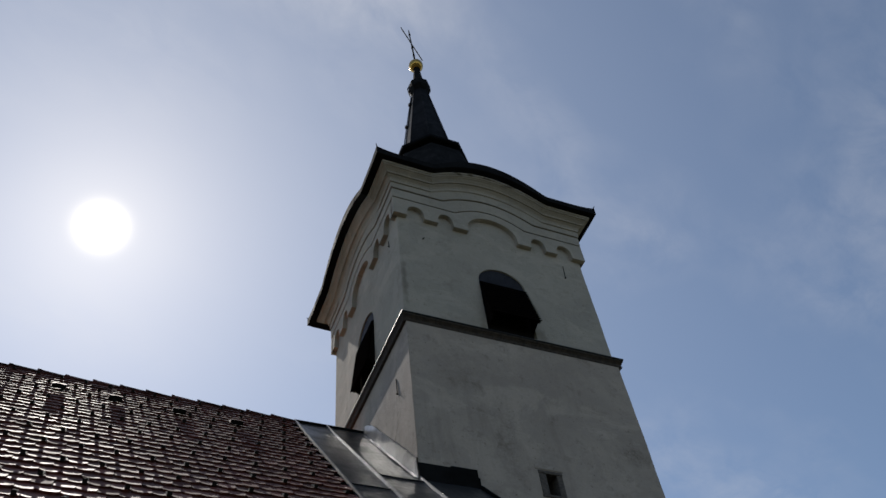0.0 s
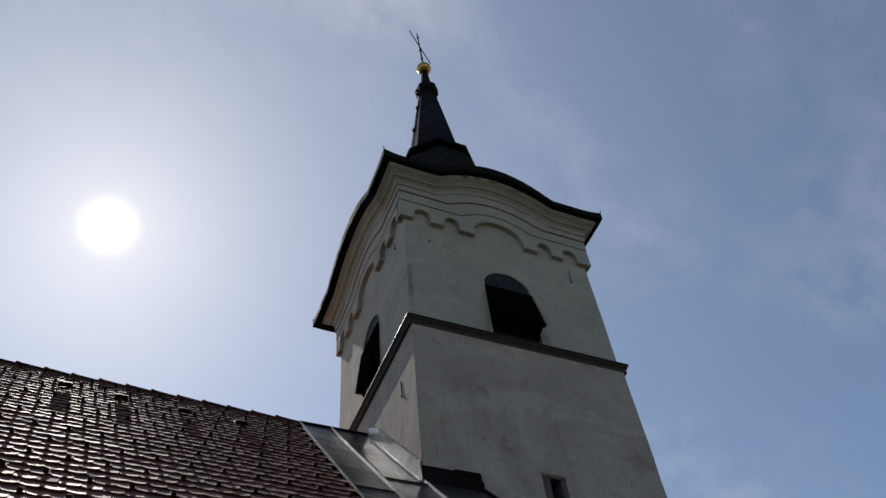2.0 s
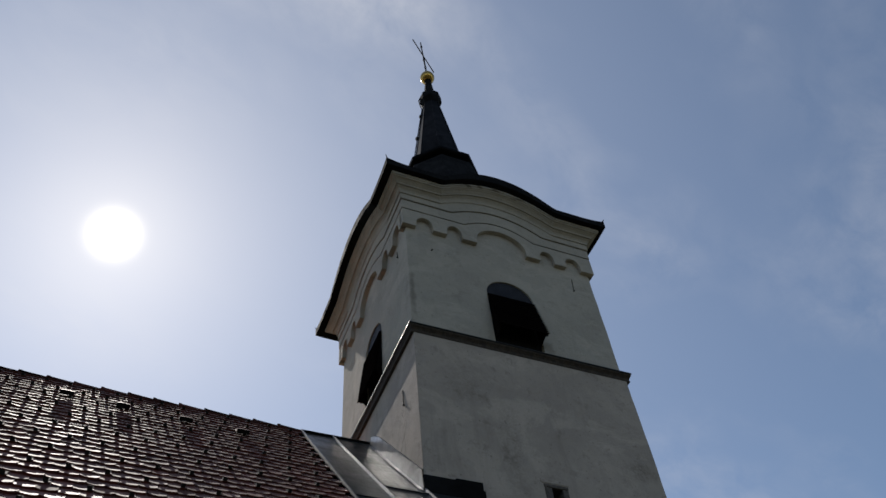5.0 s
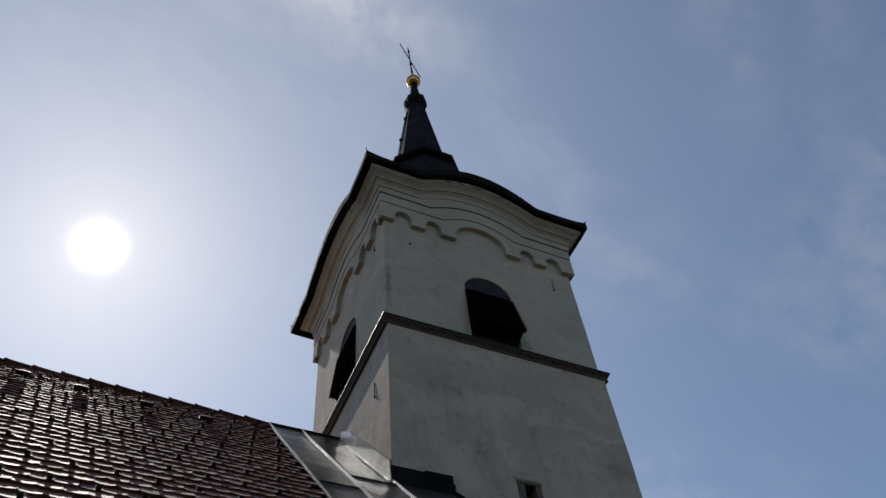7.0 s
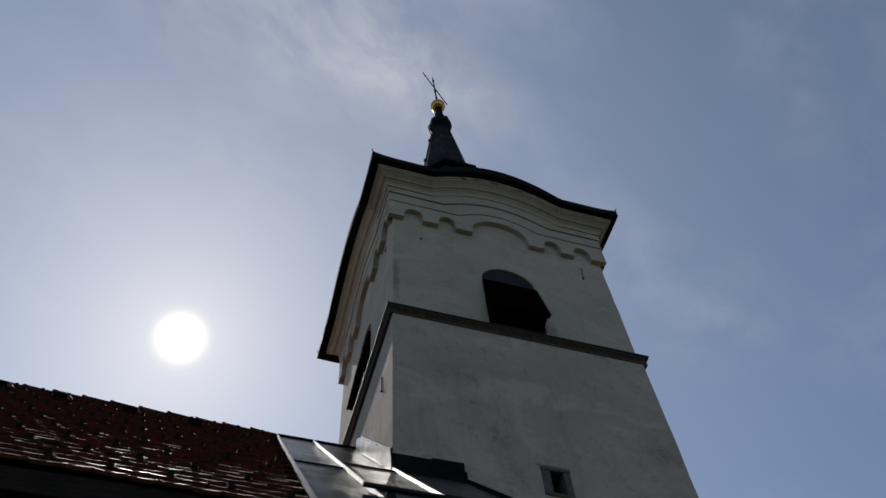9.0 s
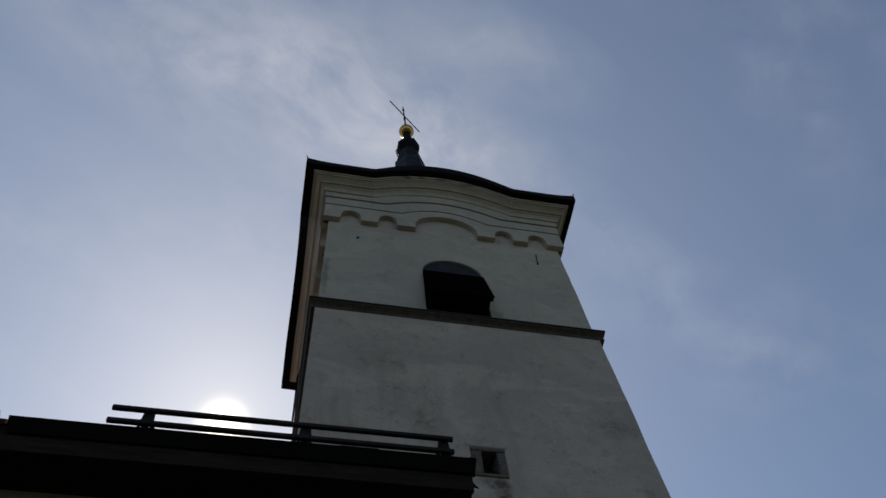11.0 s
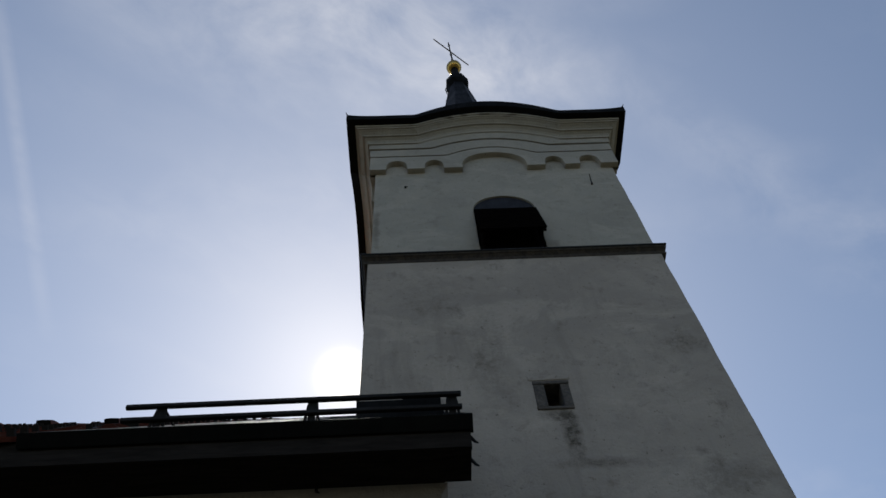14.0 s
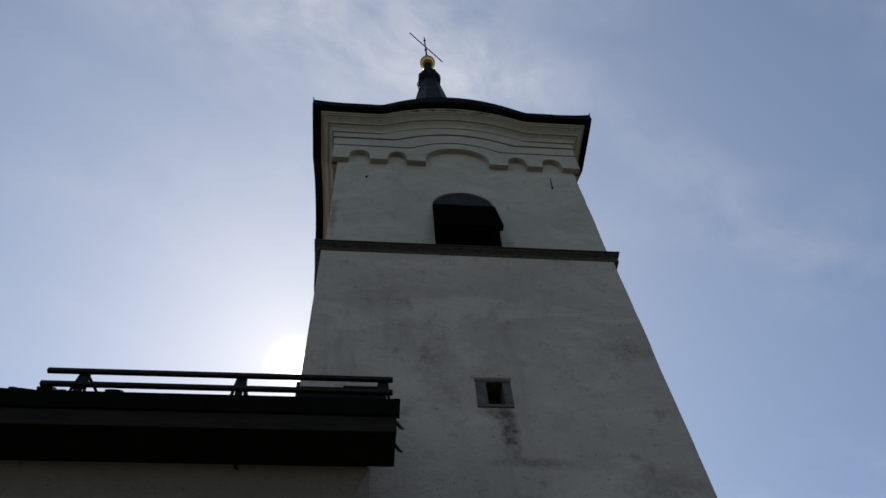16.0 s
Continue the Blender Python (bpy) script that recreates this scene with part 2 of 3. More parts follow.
STONE = plain_rock("grey_stone", (0.150, 0.122, 0.100), (0.050, 0.041, 0.035))
BAND = plain_rock("weathered_band", (0.085, 0.064, 0.048), (0.030, 0.024, 0.020))
# clay brightened far beyond the near tiles to throw red light on the cornice
BOUNCE_TILE = plain_rock("bounce_clay_tile", (0.60, 0.20, 0.10), (0.46, 0.15, 0.08))
GRASS = plain_rock("mown_grass", (0.045, 0.052, 0.026), (0.065, 0.058, 0.036))
# near-black colour painted for the shade inside openings
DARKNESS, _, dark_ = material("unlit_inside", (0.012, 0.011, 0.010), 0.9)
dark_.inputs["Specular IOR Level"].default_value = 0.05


# ---- mesh helpers ----
def part(name, bm, mat, parent=None, label=""):
    bmesh.ops.recalc_face_normals(bm, faces=bm.faces)
    me = bpy.data.meshes.new(name)
    bm.to_mesh(me)
    bm.free()
    me.materials.append(mat)
    ob = new(name, me)
    ob.parent = parent
    if label:
        ob["label"] = label
    return ob


def smooth(ob, angle=35):
    for f in ob.data.polygons:
        f.use_smooth = True
    ob.data.set_sharp_from_angle(angle=radians(angle))
    return ob


def thing(name, label, category, group="", kind=""):
    return tagged(new(name), label, category, group, kind)


def box(bm, lo, hi, m=None, bevel=0.0):
    r = bmesh.ops.create_cube(bm, size=1.0)
    vs = r["verts"]
    for v in vs:
        v.co = Vector([lo[i] + (v.co[i] + 0.5) * (hi[i] - lo[i]) for i in range(3)])
    if bevel:
        es = list({e for v in vs for e in v.link_edges})
        out = bmesh.ops.bevel(bm, geom=es, offset=bevel, segments=1, affect="EDGES")
        vs = list({v for f in out["faces"] for v in f.verts} | {v for v in vs if v.is_valid})
    if m is not None:
        for v in vs:
            v.co = m @ v.co
    return vs


def rod(bm, a, b, ra, rb=None, sides=8):
    a, b = Vector(a), Vector(b)
    rb = ra if rb is None else rb
    q = (b - a).to_track_quat("Z", "Y").to_matrix()
    rings = []
    for p, r in ((a, ra), (b, rb)):
        rings.append([bm.verts.new(p + q @ Vector((r * math.cos(2 * math.pi * i / sides), r * math.sin(2 * math.pi * i / sides), 0))) for i in range(sides)])
    for i in range(sides):
        j = (i + 1) % sides
        bm.faces.new((rings[0][i], rings[0][j], rings[1][j], rings[1][i]))
    bm.faces.new(rings[0][::-1])
    bm.faces.new(rings[1])


def panel(bm, loops, place, thick, d0=0.0):
    """A slab with the outline loops[0] and the holes loops[1:], all in (u, z); place(u, d, z) sets it, d outwards."""
    flat = bmesh.new()
    chains = []
    for loop in loops:
        vs = [flat.verts.new((u, z, 0)) for u, z in loop]
        for i, v in enumerate(vs):
            flat.edges.new((v, vs[(i + 1) % len(vs)]))
        chains.append(vs)
    bmesh.ops.triangle_fill(flat, use_beauty=True, use_dissolve=False, edges=flat.edges[:], normal=(0, 0, 1))
    front, back = {}, {}
    for v in flat.verts:
        front[v] = bm.verts.new(place(v.co.x, d0, v.co.y))
        back[v] = bm.verts.new(place(v.co.x, d0 - thick, v.co.y))
    for f in flat.faces:
        bm.faces.new([front[v] for v in f.verts])
        bm.faces.new([back[v] for v in reversed(f.verts)])
    for vs in chains:
        for i, v in enumerate(vs):
            w = vs[(i + 1) % len(vs)]
            bm.faces.new((front[v], front[w], back[w], back[v]))
    flat.free()


# ---- the tower's plan ----
X0, X1, Y0, Y1 = 0.16, 4.77, 0.11, 4.62
CX, CY = (X0 + X1) / 2, (Y0 + Y1) / 2
CORBEL_Z = 15.67


def side_of(name, x0=X0, x1=X1, y0=Y0, y1=Y1, batter=0.0, top=0.0):
    """place(u, d, z) for a face of the tower; u runs along x or y in world metres. batter widens it downwards from top."""
    def place(u, d, z):
        b = batter * max(0.0, top - z)
        d += {"left": -0.5 * b, "right": b}.get(name, b)
        if name in ("front", "back"):
            u += b * (0.5 + 0.5 * (u - x0) / (x1 - x0))
        return {"front": Vector((u, y0 - d, z)), "back": Vector((u, y1 + d, z)), "left": Vector((x0 - d, u, z)), "right": Vector((x1 + d, u, z))}[name]
    return place


def arc(c, z, rx, rz, a0, a1, n):
    return [(c + rx * math.cos(radians(a0 + (a1 - a0) * i / n)), z + rz * math.sin(radians(a0 + (a1 - a0) * i / n))) for i in range(n + 1)]


def window_loop(c, half=0.55, sill=12.56, spring=14.13, rise=0.49):
    return [(c - half, sill), (c + half, sill)] + arc(c, spring, half, rise, 0, 180, 18)


def swell(u, c, half=0.0):
    """The segmental rise in the middle of each eave, 1 high."""
    k = abs(u - c) / (half or (1.48 if c == CX else 1.62))
    return max(0.0, 1 - k * k) if k < 1 else 0.0


tower = thing("church_tower", "square plastered church tower, greyish white, standing against the nave", "tower")

LB = dict(x0=0.13, x1=4.74, y0=-0.015, y1=4.70)
low = dict(batter=0.003, top=12.0, **LB)
hole = [(2.37, 8.83), (2.62, 8.83), (2.62, 9.27), (2.37, 9.27)]


def wall_panel(name, side, outline, holes, frame_of, thick, mat, label):
    bm = bmesh.new()
    panel(bm, [outline] + holes, side_of(side, **frame_of), thick)
    part(name, bm, mat, tower, label)


def worn(x0, x1, z0, z1, seed, step=0.23):
    """An outline with one slightly uneven, worn upright edge."""
    n = int((z1 - z0) / step)
    up = [(x1 + 0.016 * noise.noise(Vector((seed, i * 0.31, 0.5))) + 0.006 * noise.noise(Vector((seed, i * 1.7, 9.5))), z0 + (z1 - z0) * i / n) for i in range(n + 1)]
    down = [(x0, z1 - (z1 - z0) * i / n) for i in range(n + 1)]
    return up + down


full = worn(0.13, 4.74, 0.0, 12.24, 1.3)
inner = [(0.685, 0), (4.0, 0), (4.0, 12.24), (0.685, 12.24)]
for s in ("front", "back"):
    wall_panel("lower_wall", s, full, [hole] if s == "front" else [], low, 0.7, PLASTER, "stained greyish-white lime plaster")
for s in ("left", "right"):
    wall_panel("lower_wall", s, inner, [], low, 0.7, PLASTER, "stained greyish-white lime plaster")
win_f, win_l = window_loop(2.48), window_loop(CY)
for s in ("front", "back"):
    wall_panel("upper_wall", s, worn(X0, X1, 12.25, 16.9, 4.4), [win_f] if s == "front" else [], {}, 0.5, PLASTER_UP, "pale limewashed plaster")
for s in ("left", "right"):
    wall_panel("upper_wall", s, [(Y0 + 0.5, 12.25), (Y1 - 0.5, 12.25), (Y1 - 0.5, 16.9), (Y0 + 0.5, 16.9)], [win_l] if s == "left" else [], {}, 0.5, PLASTER_UP, "pale limewashed plaster")


def ring(bounds, z, swell_by, lift=0.0, n=64, half=0.0):
    """Points round the tower at the given bounds, with the middle of each side raised."""
    bx0, bx1, by0, by1 = bounds
    pts = []
    for a, b, c in (((bx0, by0), (bx1, by0), CX), ((bx1, by0), (bx1, by1), CY), ((bx1, by1), (bx0, by1), CX), ((bx0, by1), (bx0, by0), CY)):
        for i in range(n):
            k = i / n
            x, y = a[0] + (b[0] - a[0]) * k, a[1] + (b[1] - a[1]) * k
            u = x if a[1] == b[1] else y
            e = max(0.0, 1 - min(k, 1 - k) / 0.12)
            pts.append(Vector((x, y, z + swell_by * swell(u, c, half) + lift * e * e)))
    return pts


def out_by(d):
    return (X0 - d, X1 + d, Y0 - d, Y1 + d)


def loft(bm, rings, close=False):
    rows = [[bm.verts.new(p) for p in r] for r in rings]
    n = len(rows[0])
    pairs = list(zip(rows, rows[1:])) + ([(rows[-1], rows[0])] if close else [])
    for r, s in pairs:
        for i in range(n):
            j = (i + 1) % n
            bm.faces.new((r[i], r[j], s[j], s[i]))


# string course under the belfry, with a sheet capping
def band_ring(e, z):
    return ring((X0 + (0.030 - X0) * e, X1 + (4.842 - X1) * e, Y0 + (-0.088 - Y0) * e, Y1 + (4.80 - Y1) * e), z, 0)


bm = bmesh.new()
prof = [(0.30, 12.222), (0.66, 12.225), (0.72, 12.25), (0.63, 12.268), (0.66, 12.30), (0.86, 12.338), (0.97, 12.345), (1.0, 12.385), (0.05, 12.43), (0.05, 12.222)]
loft(bm, [band_ring(e, z) for e, z in prof], True)
course = part("string_course", bm, BAND, tower, "weathered grey moulded plaster band")
bm = bmesh.new()
prof = [(1.05, 12.372), (1.085, 12.378), (1.10, 12.392), (1.085, 12.406), (1.05, 12.416), (0.05, 12.46), (0.05, 12.445), (1.02, 12.395), (1.02, 12.375)]
loft(bm, [band_ring(e, z) for e, z in prof], True)
smooth(part("capping", bm, DULL_ZINC, course, "thin dull zinc capping with a rolled edge"), 60)


# arched corbel frieze
def frieze(c, lo, hi):
    half = (hi - lo) / 2
    pend = [(-2.37, -2.10), (-1.685, -1.355), (-0.975, -0.615), (0.635, 0.995), (1.375, 1.675), (2.075, 2.385)]
    pend = [(max(-half, a) if k else -half, b) if k < 5 else (a, half) for k, (a, b) in enumerate(pend)]
    pts = []
    for k, (a, b) in enumerate(pend):
        pts += [(c + a, CORBEL_Z), (c + b, CORBEL_Z)]
        if k < 5:
            nxt = pend[k + 1][0]
            mid, r = (b + nxt) / 2, (nxt - b) / 2
            if k == 2:
                pts += arc(c + mid, CORBEL_Z + 0.14, r, 0.51, 180, 0, 18)
            else:
                pts += arc(c + mid, CORBEL_Z + 0.16, r * 0.94, 0.21, 180, 0, 12)
    top = [(lo + (hi - lo) * i / 72, 0.0) for i in range(73)]
    pts += [(u, 16.215 + 0.33 * swell(u, c, 0.88)) for u, _ in reversed(top)]
    return pts


T = 0.11
for s in ("front", "back", "left", "right"):
    bm = bmesh.new()
    outline = frieze(CX, X0 - T, X1 + T) if s in ("front", "back") else frieze(CY, Y0 + 0.004, Y1 - 0.004)
    panel(bm, [outline], side_of(s), T + 0.05, T)
    part("corbel_frieze", bm, PLASTER_UP, tower, "plaster frieze of small arches and one wide arch")

# moulded cornice that swings up in the middle of each side
bm = bmesh.new()
prof = [(-0.3, 16.205, 0.33, 0.88), (0.035, 16.21, 0.33, 0.88), (0.035, 16.243, 0.33, 0.88), (0.118, 16.246, 0.33, 0.88), (0.122, 16.53, 0.39, 1.18), (0.045, 16.533, 0.39, 1.18), (0.045, 16.563, 0.39, 1.18), (0.142, 16.566, 0.39, 1.18), (0.15, 16.74, 0.47, 1.42)]
prof += [(d, z, k, 0) for d, z, k in (
    (0.178, 16.742, 0.48), (0.178, 16.775, 0.48), (0.165, 16.778, 0.48), (0.175, 16.82, 0.48), (0.20, 16.865, 0.48), (0.245, 16.90, 0.49), (0.245, 16.912, 0.49), (0.285, 16.914, 0.49), (0.285, 16.945, 0.49), (0.272, 16.947, 0.5),
    (0.295, 16.97, 0.5), (0.335, 17.0, 0.51), (0.37, 17.02, 0.51), (0.37, 17.032, 0.51), (0.40, 17.034, 0.52), (0.405, 17.07, 0.52), (0.43, 17.072, 0.52), (0.43, 17.17, 0.54), (-0.3, 17.17, 0.54))]
loft(bm, [ring(out_by(d), z, k, half=w) for d, z, k, w in prof])
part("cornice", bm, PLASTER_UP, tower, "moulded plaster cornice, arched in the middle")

# ---- the tower's roof ----
roof = thing("tower_roof", "black sheet-metal tower roof with arched eaves and slender spire", "roof")
EV = (-0.45, 5.35, -0.45, 5.35)


def grow(d):
    return (EV[0] - d, EV[1] + d, EV[2] - d, EV[3] + d)


bm = bmesh.new()
loft(bm, [ring(out_by(0.38), 17.135, 0.50), ring(grow(-0.02), 17.14, 0.55, 0.02), ring(grow(0.0), 17.145, 0.56, 0.03), ring(grow(0.004), 17.30, 0.67, 0.11), ring(grow(-0.03), 17.335, 0.68, 0.11), ring(out_by(0.3), 17.40, 0.66)], True)
# the folded corners end in small upturned points
for sx, sy in ((0, 2), (1, 2), (0, 3), (1, 3)):
    out = Vector((-1 if sx == 0 else 1, -1 if sy == 2 else 1, 0)).normalized()
    tip = Vector((EV[sx], EV[sy], 17.38)) - out * 0.05
    rod(bm, tip, tip + out * 0.085 + Vector((0, 0, 0.11)), 0.022, 0.005, 6)
part("eave_edge", bm, BLACK_SHEET, roof, "black sheet-metal eave edge")
bm = bmesh.new()
AX, AY = 2.47, 2.49
rings = []
steps = 12
for i in range(steps + 1):
    k = i / steps
    half = 2.9 * (1 - k) + 1.06 * k
    cx, cy = 2.45 * (1 - k) + AX * k, 2.45 * (1 - k) + AY * k
    z = 17.32 + 4.42 * (k ** 2.3)
    sq = ring((cx - half, cx + half, cy - half, cy + half), 0, 0)
    rr = ring(grow(-0.015), 0, 0.6, 0.08)
    pts = []
    for j, p in enumerate(sq):
        v = Vector((p.x - cx, p.y - cy, 0))
        ang = math.atan2(v.y, v.x)
        octo = half * 1.04 / max(math.cos(((ang + math.pi / 8) % (math.pi / 4)) - math.pi / 8), 0.9)
        w = v.lerp(v.normalized() * octo, k)
        pts.append(Vector((cx + w.x, cy + w.y, z + rr[j].z * (1 - k) ** 2)))
    rings.append(pts)
loft(bm, rings)
smooth(part("roof_sheet", bm, BLACK_SHEET, roof, "dark grey standing-seam roof sheet"))


def octagon(r, z, lean=0.0):
    x, y = AX, AY
    return [Vector((x + r * math.cos(math.pi / 8 + i * math.pi / 4), y + r * math.sin(math.pi / 8 + i * math.pi / 4), z)) for i in range(8)]


def turned(bm, prof, cap=True):
    rows = [[bm.verts.new(p) for p in octagon(r, z)] for r, z in prof]
    for r, s in zip(rows, rows[1:]):
        for i in range(8):
            j = (i + 1) % 8
            bm.faces.new((r[i], r[j], s[j], s[i]))
    if cap:
        bm.faces.new(rows[0][::-1])
        bm.faces.new(rows[-1])


bm = bmesh.new()
turned(bm, [(1.0, 21.2), (0.99, 22.0), (1.17, 22.06), (1.21, 22.10), (1.22, 22.19), (1.16, 22.25), (0.84, 22.45)])
part("lantern_skirt", bm, SPIRE_SHEET, roof, "flared black sheet skirt")
bm = bmesh.new()
turned(bm, [(0.93, 22.30), (0.85, 22.48), (0.67, 24.0), (0.285, 27.0)])
for i in range(8):
    a, b = octagon(0.855, 22.48)[i], octagon(0.29, 27.0)[i]
    rod(bm, a, b, 0.018, 0.014, 6)
part("spire", bm, SPIRE_SHEET, roof, "dark grey sheet spire with ridge seams")
bm = bmesh.new()
turned(bm, [(0.29, 26.9), (0.37, 27.1), (0.395, 27.16), (0.395, 27.5), (0.36, 27.56), (0.22, 27.85), (0.19, 28.0), (0.12, 28.8), (0.14, 28.84), (0.10, 28.95)])
part("spire_collar", bm, BLACK_SHEET, roof, "black octagonal collar")

bm = bmesh.new()
side = Vector((-0.92, 0.38, 0))
pts = [Vector((AX, AY, z)) + side * r for r, z in ((0.21, 28.1), (0.43, 27.4), (0.40, 27.05), (0.35, 26.7), (0.50, 25.6), (0.72, 23.9), (0.90, 22.5), (1.22, 22.25), (1.20, 21.9))]
for a, b in zip(pts, pts[1:]):
    rod(bm, a, b, 0.017, 0.017, 6)
for r, z in ((0.42, 26.2), (0.62, 24.7)):
    p = Vector((AX, AY, z)) + side * r
    box(bm, p - Vector((0.05, 0.05, 0.06)), p + Vector((0.03, 0.03, 0.06)))
part("lightning_cable", bm, IRON, roof, "thin lightning cable on clips")

finial = thing("roof_finial", "gilded ball with a thin wrought-iron cross on the spire", "finial")
bm = bmesh.new()
bmesh.ops.create_uvsphere(bm, u_segments=28, v_segments=18, radius=0.27, matrix=Matrix.Translation((AX, AY + 0.01, 29.22)))
rod(bm, (AX, AY, 28.9), (AX, AY, 29.02), 0.13, 0.10, 16)
smooth(part("ball", bm, GOLD, finial, "gilded metal ball"))
bm = bmesh.new()
top = Vector((2.46, 2.66, 32.8))
foot = Vector((AX, AY + 0.01, 29.45))
rod(bm, foot, top, 0.036, 0.022, 8)
for k in (0.22, 0.45, 0.86):
    p = foot.lerp(top, k)
    rod(bm, p - Vector((0, 0, 0.05)), p + Vector((0, 0, 0.05)), 0.045, 0.045, 8)
part("cross_pole", bm, IRON, finial, "thin dark iron pole")
bm = bmesh.new()
mid, half = Vector((2.495, 2.62, 31.41)), Vector((0.645, 0.525, 0.06))
rod(bm, mid - half, mid + half, 0.022, 0.022, 8)
for s in (-1, 1):
    e = mid + half * s
    rod(bm, e, e + half * 0.06 * s, 0.022, 0.004, 6)
part("cross_arm", bm, IRON, finial, "thin dark iron bar with pointed ends")


# ---- belfry windows ----
def belfry_window(c, place, kick, label):
    w = thing("belfry_window", label, "window", "belfry windows")
    bm = bmesh.new()
    half = 0.547
    panel(bm, [[(c - half, 14.0), (c + half, 14.0)] + arc(c, 14.13, half, 0.487, 0, 180, 18)], place, 0.04, -0.035)
    part("lunette_board", bm, GREY_BOARD, w, "blue-grey board filling the arch")
    # near-black sheet stands in for the shade of the bell chamber
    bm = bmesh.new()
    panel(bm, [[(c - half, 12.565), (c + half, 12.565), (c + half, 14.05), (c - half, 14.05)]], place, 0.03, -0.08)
    part("shade_backing", bm, DARKNESS, w)
    shutter_top, shutter_foot = (14.10, -0.01), (12.90, kick)
    bm = bmesh.new()
    for u in (c - 0.545, c + 0.485):
        a = [place(u + du, shutter_top[1] + dd, shutter_top[0]) for du, dd in ((0, 0), (0.06, 0), (0.06, -0.05), (0, -0.05))]
        b = [place(u + du, shutter_foot[1] + dd, shutter_foot[0]) for du, dd in ((0, 0), (0.06, 0), (0.06, -0.05), (0, -0.05))]
        va, vb = [bm.verts.new(p) for p in a], [bm.verts.new(p) for p in b]
        for i in range(4):
            j = (i + 1) % 4
            bm.faces.new((va[i], va[j], vb[j], vb[i]))
        bm.faces.new(va)
        bm.faces.new(vb[::-1])
    shutter = part("louvre_shutter", bm, DARK_WOOD, w, "dark tarred louvre shutter propped outwards")
    # added dark wedges fill in the shade between shutter and wall
    for u in (c - 0.50, c + 0.475):
        bm = bmesh.new()
        vs = [bm.verts.new(place(u + du, d, z)) for du in (0, 0.025) for d, z in ((-0.02, 14.08), (kick - 0.01, 12.91), (-0.02, 12.80))]
        bm.faces.new(vs[0:3])
        bm.faces.new(vs[3:6][::-1])
        for a in range(3):
            b = (a + 1) % 3
            bm.faces.new((vs[a], vs[b], vs[3 + b], vs[3 + a]))
        part("shade_wedge", bm, DARK_WOOD, shutter)
    n = 15
    for i in range(n):
        k = (i + 0.5) / n
        z, d = shutter_top[0] + (shutter_foot[0] - shutter_top[0]) * k, shutter_top[1] + (shutter_foot[1] - shutter_top[1]) * k
        bm = bmesh.new()
        c8 = [place(u, d + dd, z + dz) for u in (c - 0.553, c + 0.553) for dd, dz in ((0.062, -0.050), (0.062, -0.030), (-0.045, 0.045), (-0.045, 0.025))]
        vs = [bm.verts.new(p) for p in c8]
        bm.faces.new(vs[0:4])
        bm.faces.new(vs[4:8][::-1])
        for a in range(4):
            b = (a + 1) % 4
            bm.faces.new((vs[a], vs[b], vs[4 + b], vs[4 + a]))
        part("slat", bm, DARK_WOOD, shutter)
    return w


belfry_window(2.48, side_of("front"), 0.27, "arched belfry opening with a dark louvre shutter propped open")
belfry_window(CY, side_of("left"), 0.13, "arched belfry opening with louvre shutter, beside the nave roof")

# ---- small window in the lower wall ----
slit = thing("small_window", "small square opening with a rough grey stone frame", "window")
pl = side_of("front", **low)


def block(u0, u1, z0, z1, d0, d1, name, mat, label=""):
    bm = bmesh.new()
    c8 = [pl(u, d, z) for z in (z0, z1) for u, d in ((u0, d0), (u1, d0), (u1, d1), (u0, d1))]
    vs = [bm.verts.new(p) for p in c8]
    bm.faces.new(vs[0:4][::-1])
    bm.faces.new(vs[4:8])
    for a in range(4):
        b = (a + 1) % 4
        bm.faces.new((vs[a], vs[b], vs[4 + b], vs[4 + a]))
    bmesh.ops.bevel(bm, geom=bm.edges[:], offset=0.008, segments=1, affect="EDGES")
    return part(name, bm, mat, slit, label)


block(2.265, 2.40, 8.85, 9.25, -0.3, 0.012, "jamb", STONE, "dark weathered stone jamb")
block(2.60, 2.71, 8.85, 9.25, -0.3, 0.010, "jamb", STONE)
block(2.26, 2.715, 9.255, 9.315, -0.3, 0.016, "lintel", STONE)
block(2.26, 2.705, 8.80, 8.847, -0.3, 0.022, "sill", STONE)
# near-black plate put in for the shade deep in the opening
block(2.35, 2.64, 8.81, 9.29, -0.5, -0.42, "shade_backing", DARKNESS)
block(2.21, 2.74, 9.33, 9.42, -0.02, 0.010, "plaster_patch", PLASTER)


# ---- wall irons ----
def wall_iron(place, u, z0, z1, label):
    t = thing("wall_iron", label, "iron anchor", "wall irons")
    bm = bmesh.new()
    rod(bm, place(u + 0.04, 0.006, z1), place(u, 0.014, z0), 0.008, 0.008, 6)
    part("rod", bm, IRON, t)
    bm = bmesh.new()
    rod(bm, place(u, -0.02, z0), place(u, 0.038, z0), 0.017, 0.014, 8)
    part("hook", bm, IRON, t)


wall_iron(side_of("front"), 4.22, 14.95, 15.38, "hanging rusty iron rod under the tower frieze")
wall_iron(side_of("left"), 0.645, 15.22, 15.45, "short rusty iron hook under the tower frieze")
wall_iron(side_of("front"), 0.73, 15.06, 15.12, "small rusty iron hook under the tower frieze")
wall_iron(side_of("left", **low), 0.62, 10.98, 11.36, "rusty iron anchor in the lower tower wall")

# ---- nave ----
nave = thing("church_nave", "church nave with dark red tiled roof and zinc strip", "church")
RIDGE_Y, RIDGE_Z, SLOPE = 2.58, 11.62, 1.085
EAVE_Y = -3.535
END_X, FAR_X = 1.158, -13.0
DOWN = Vector((0, -1, -SLOPE)).normalized()
NORM = Vector((0, -SLOPE, 1)).normalized()
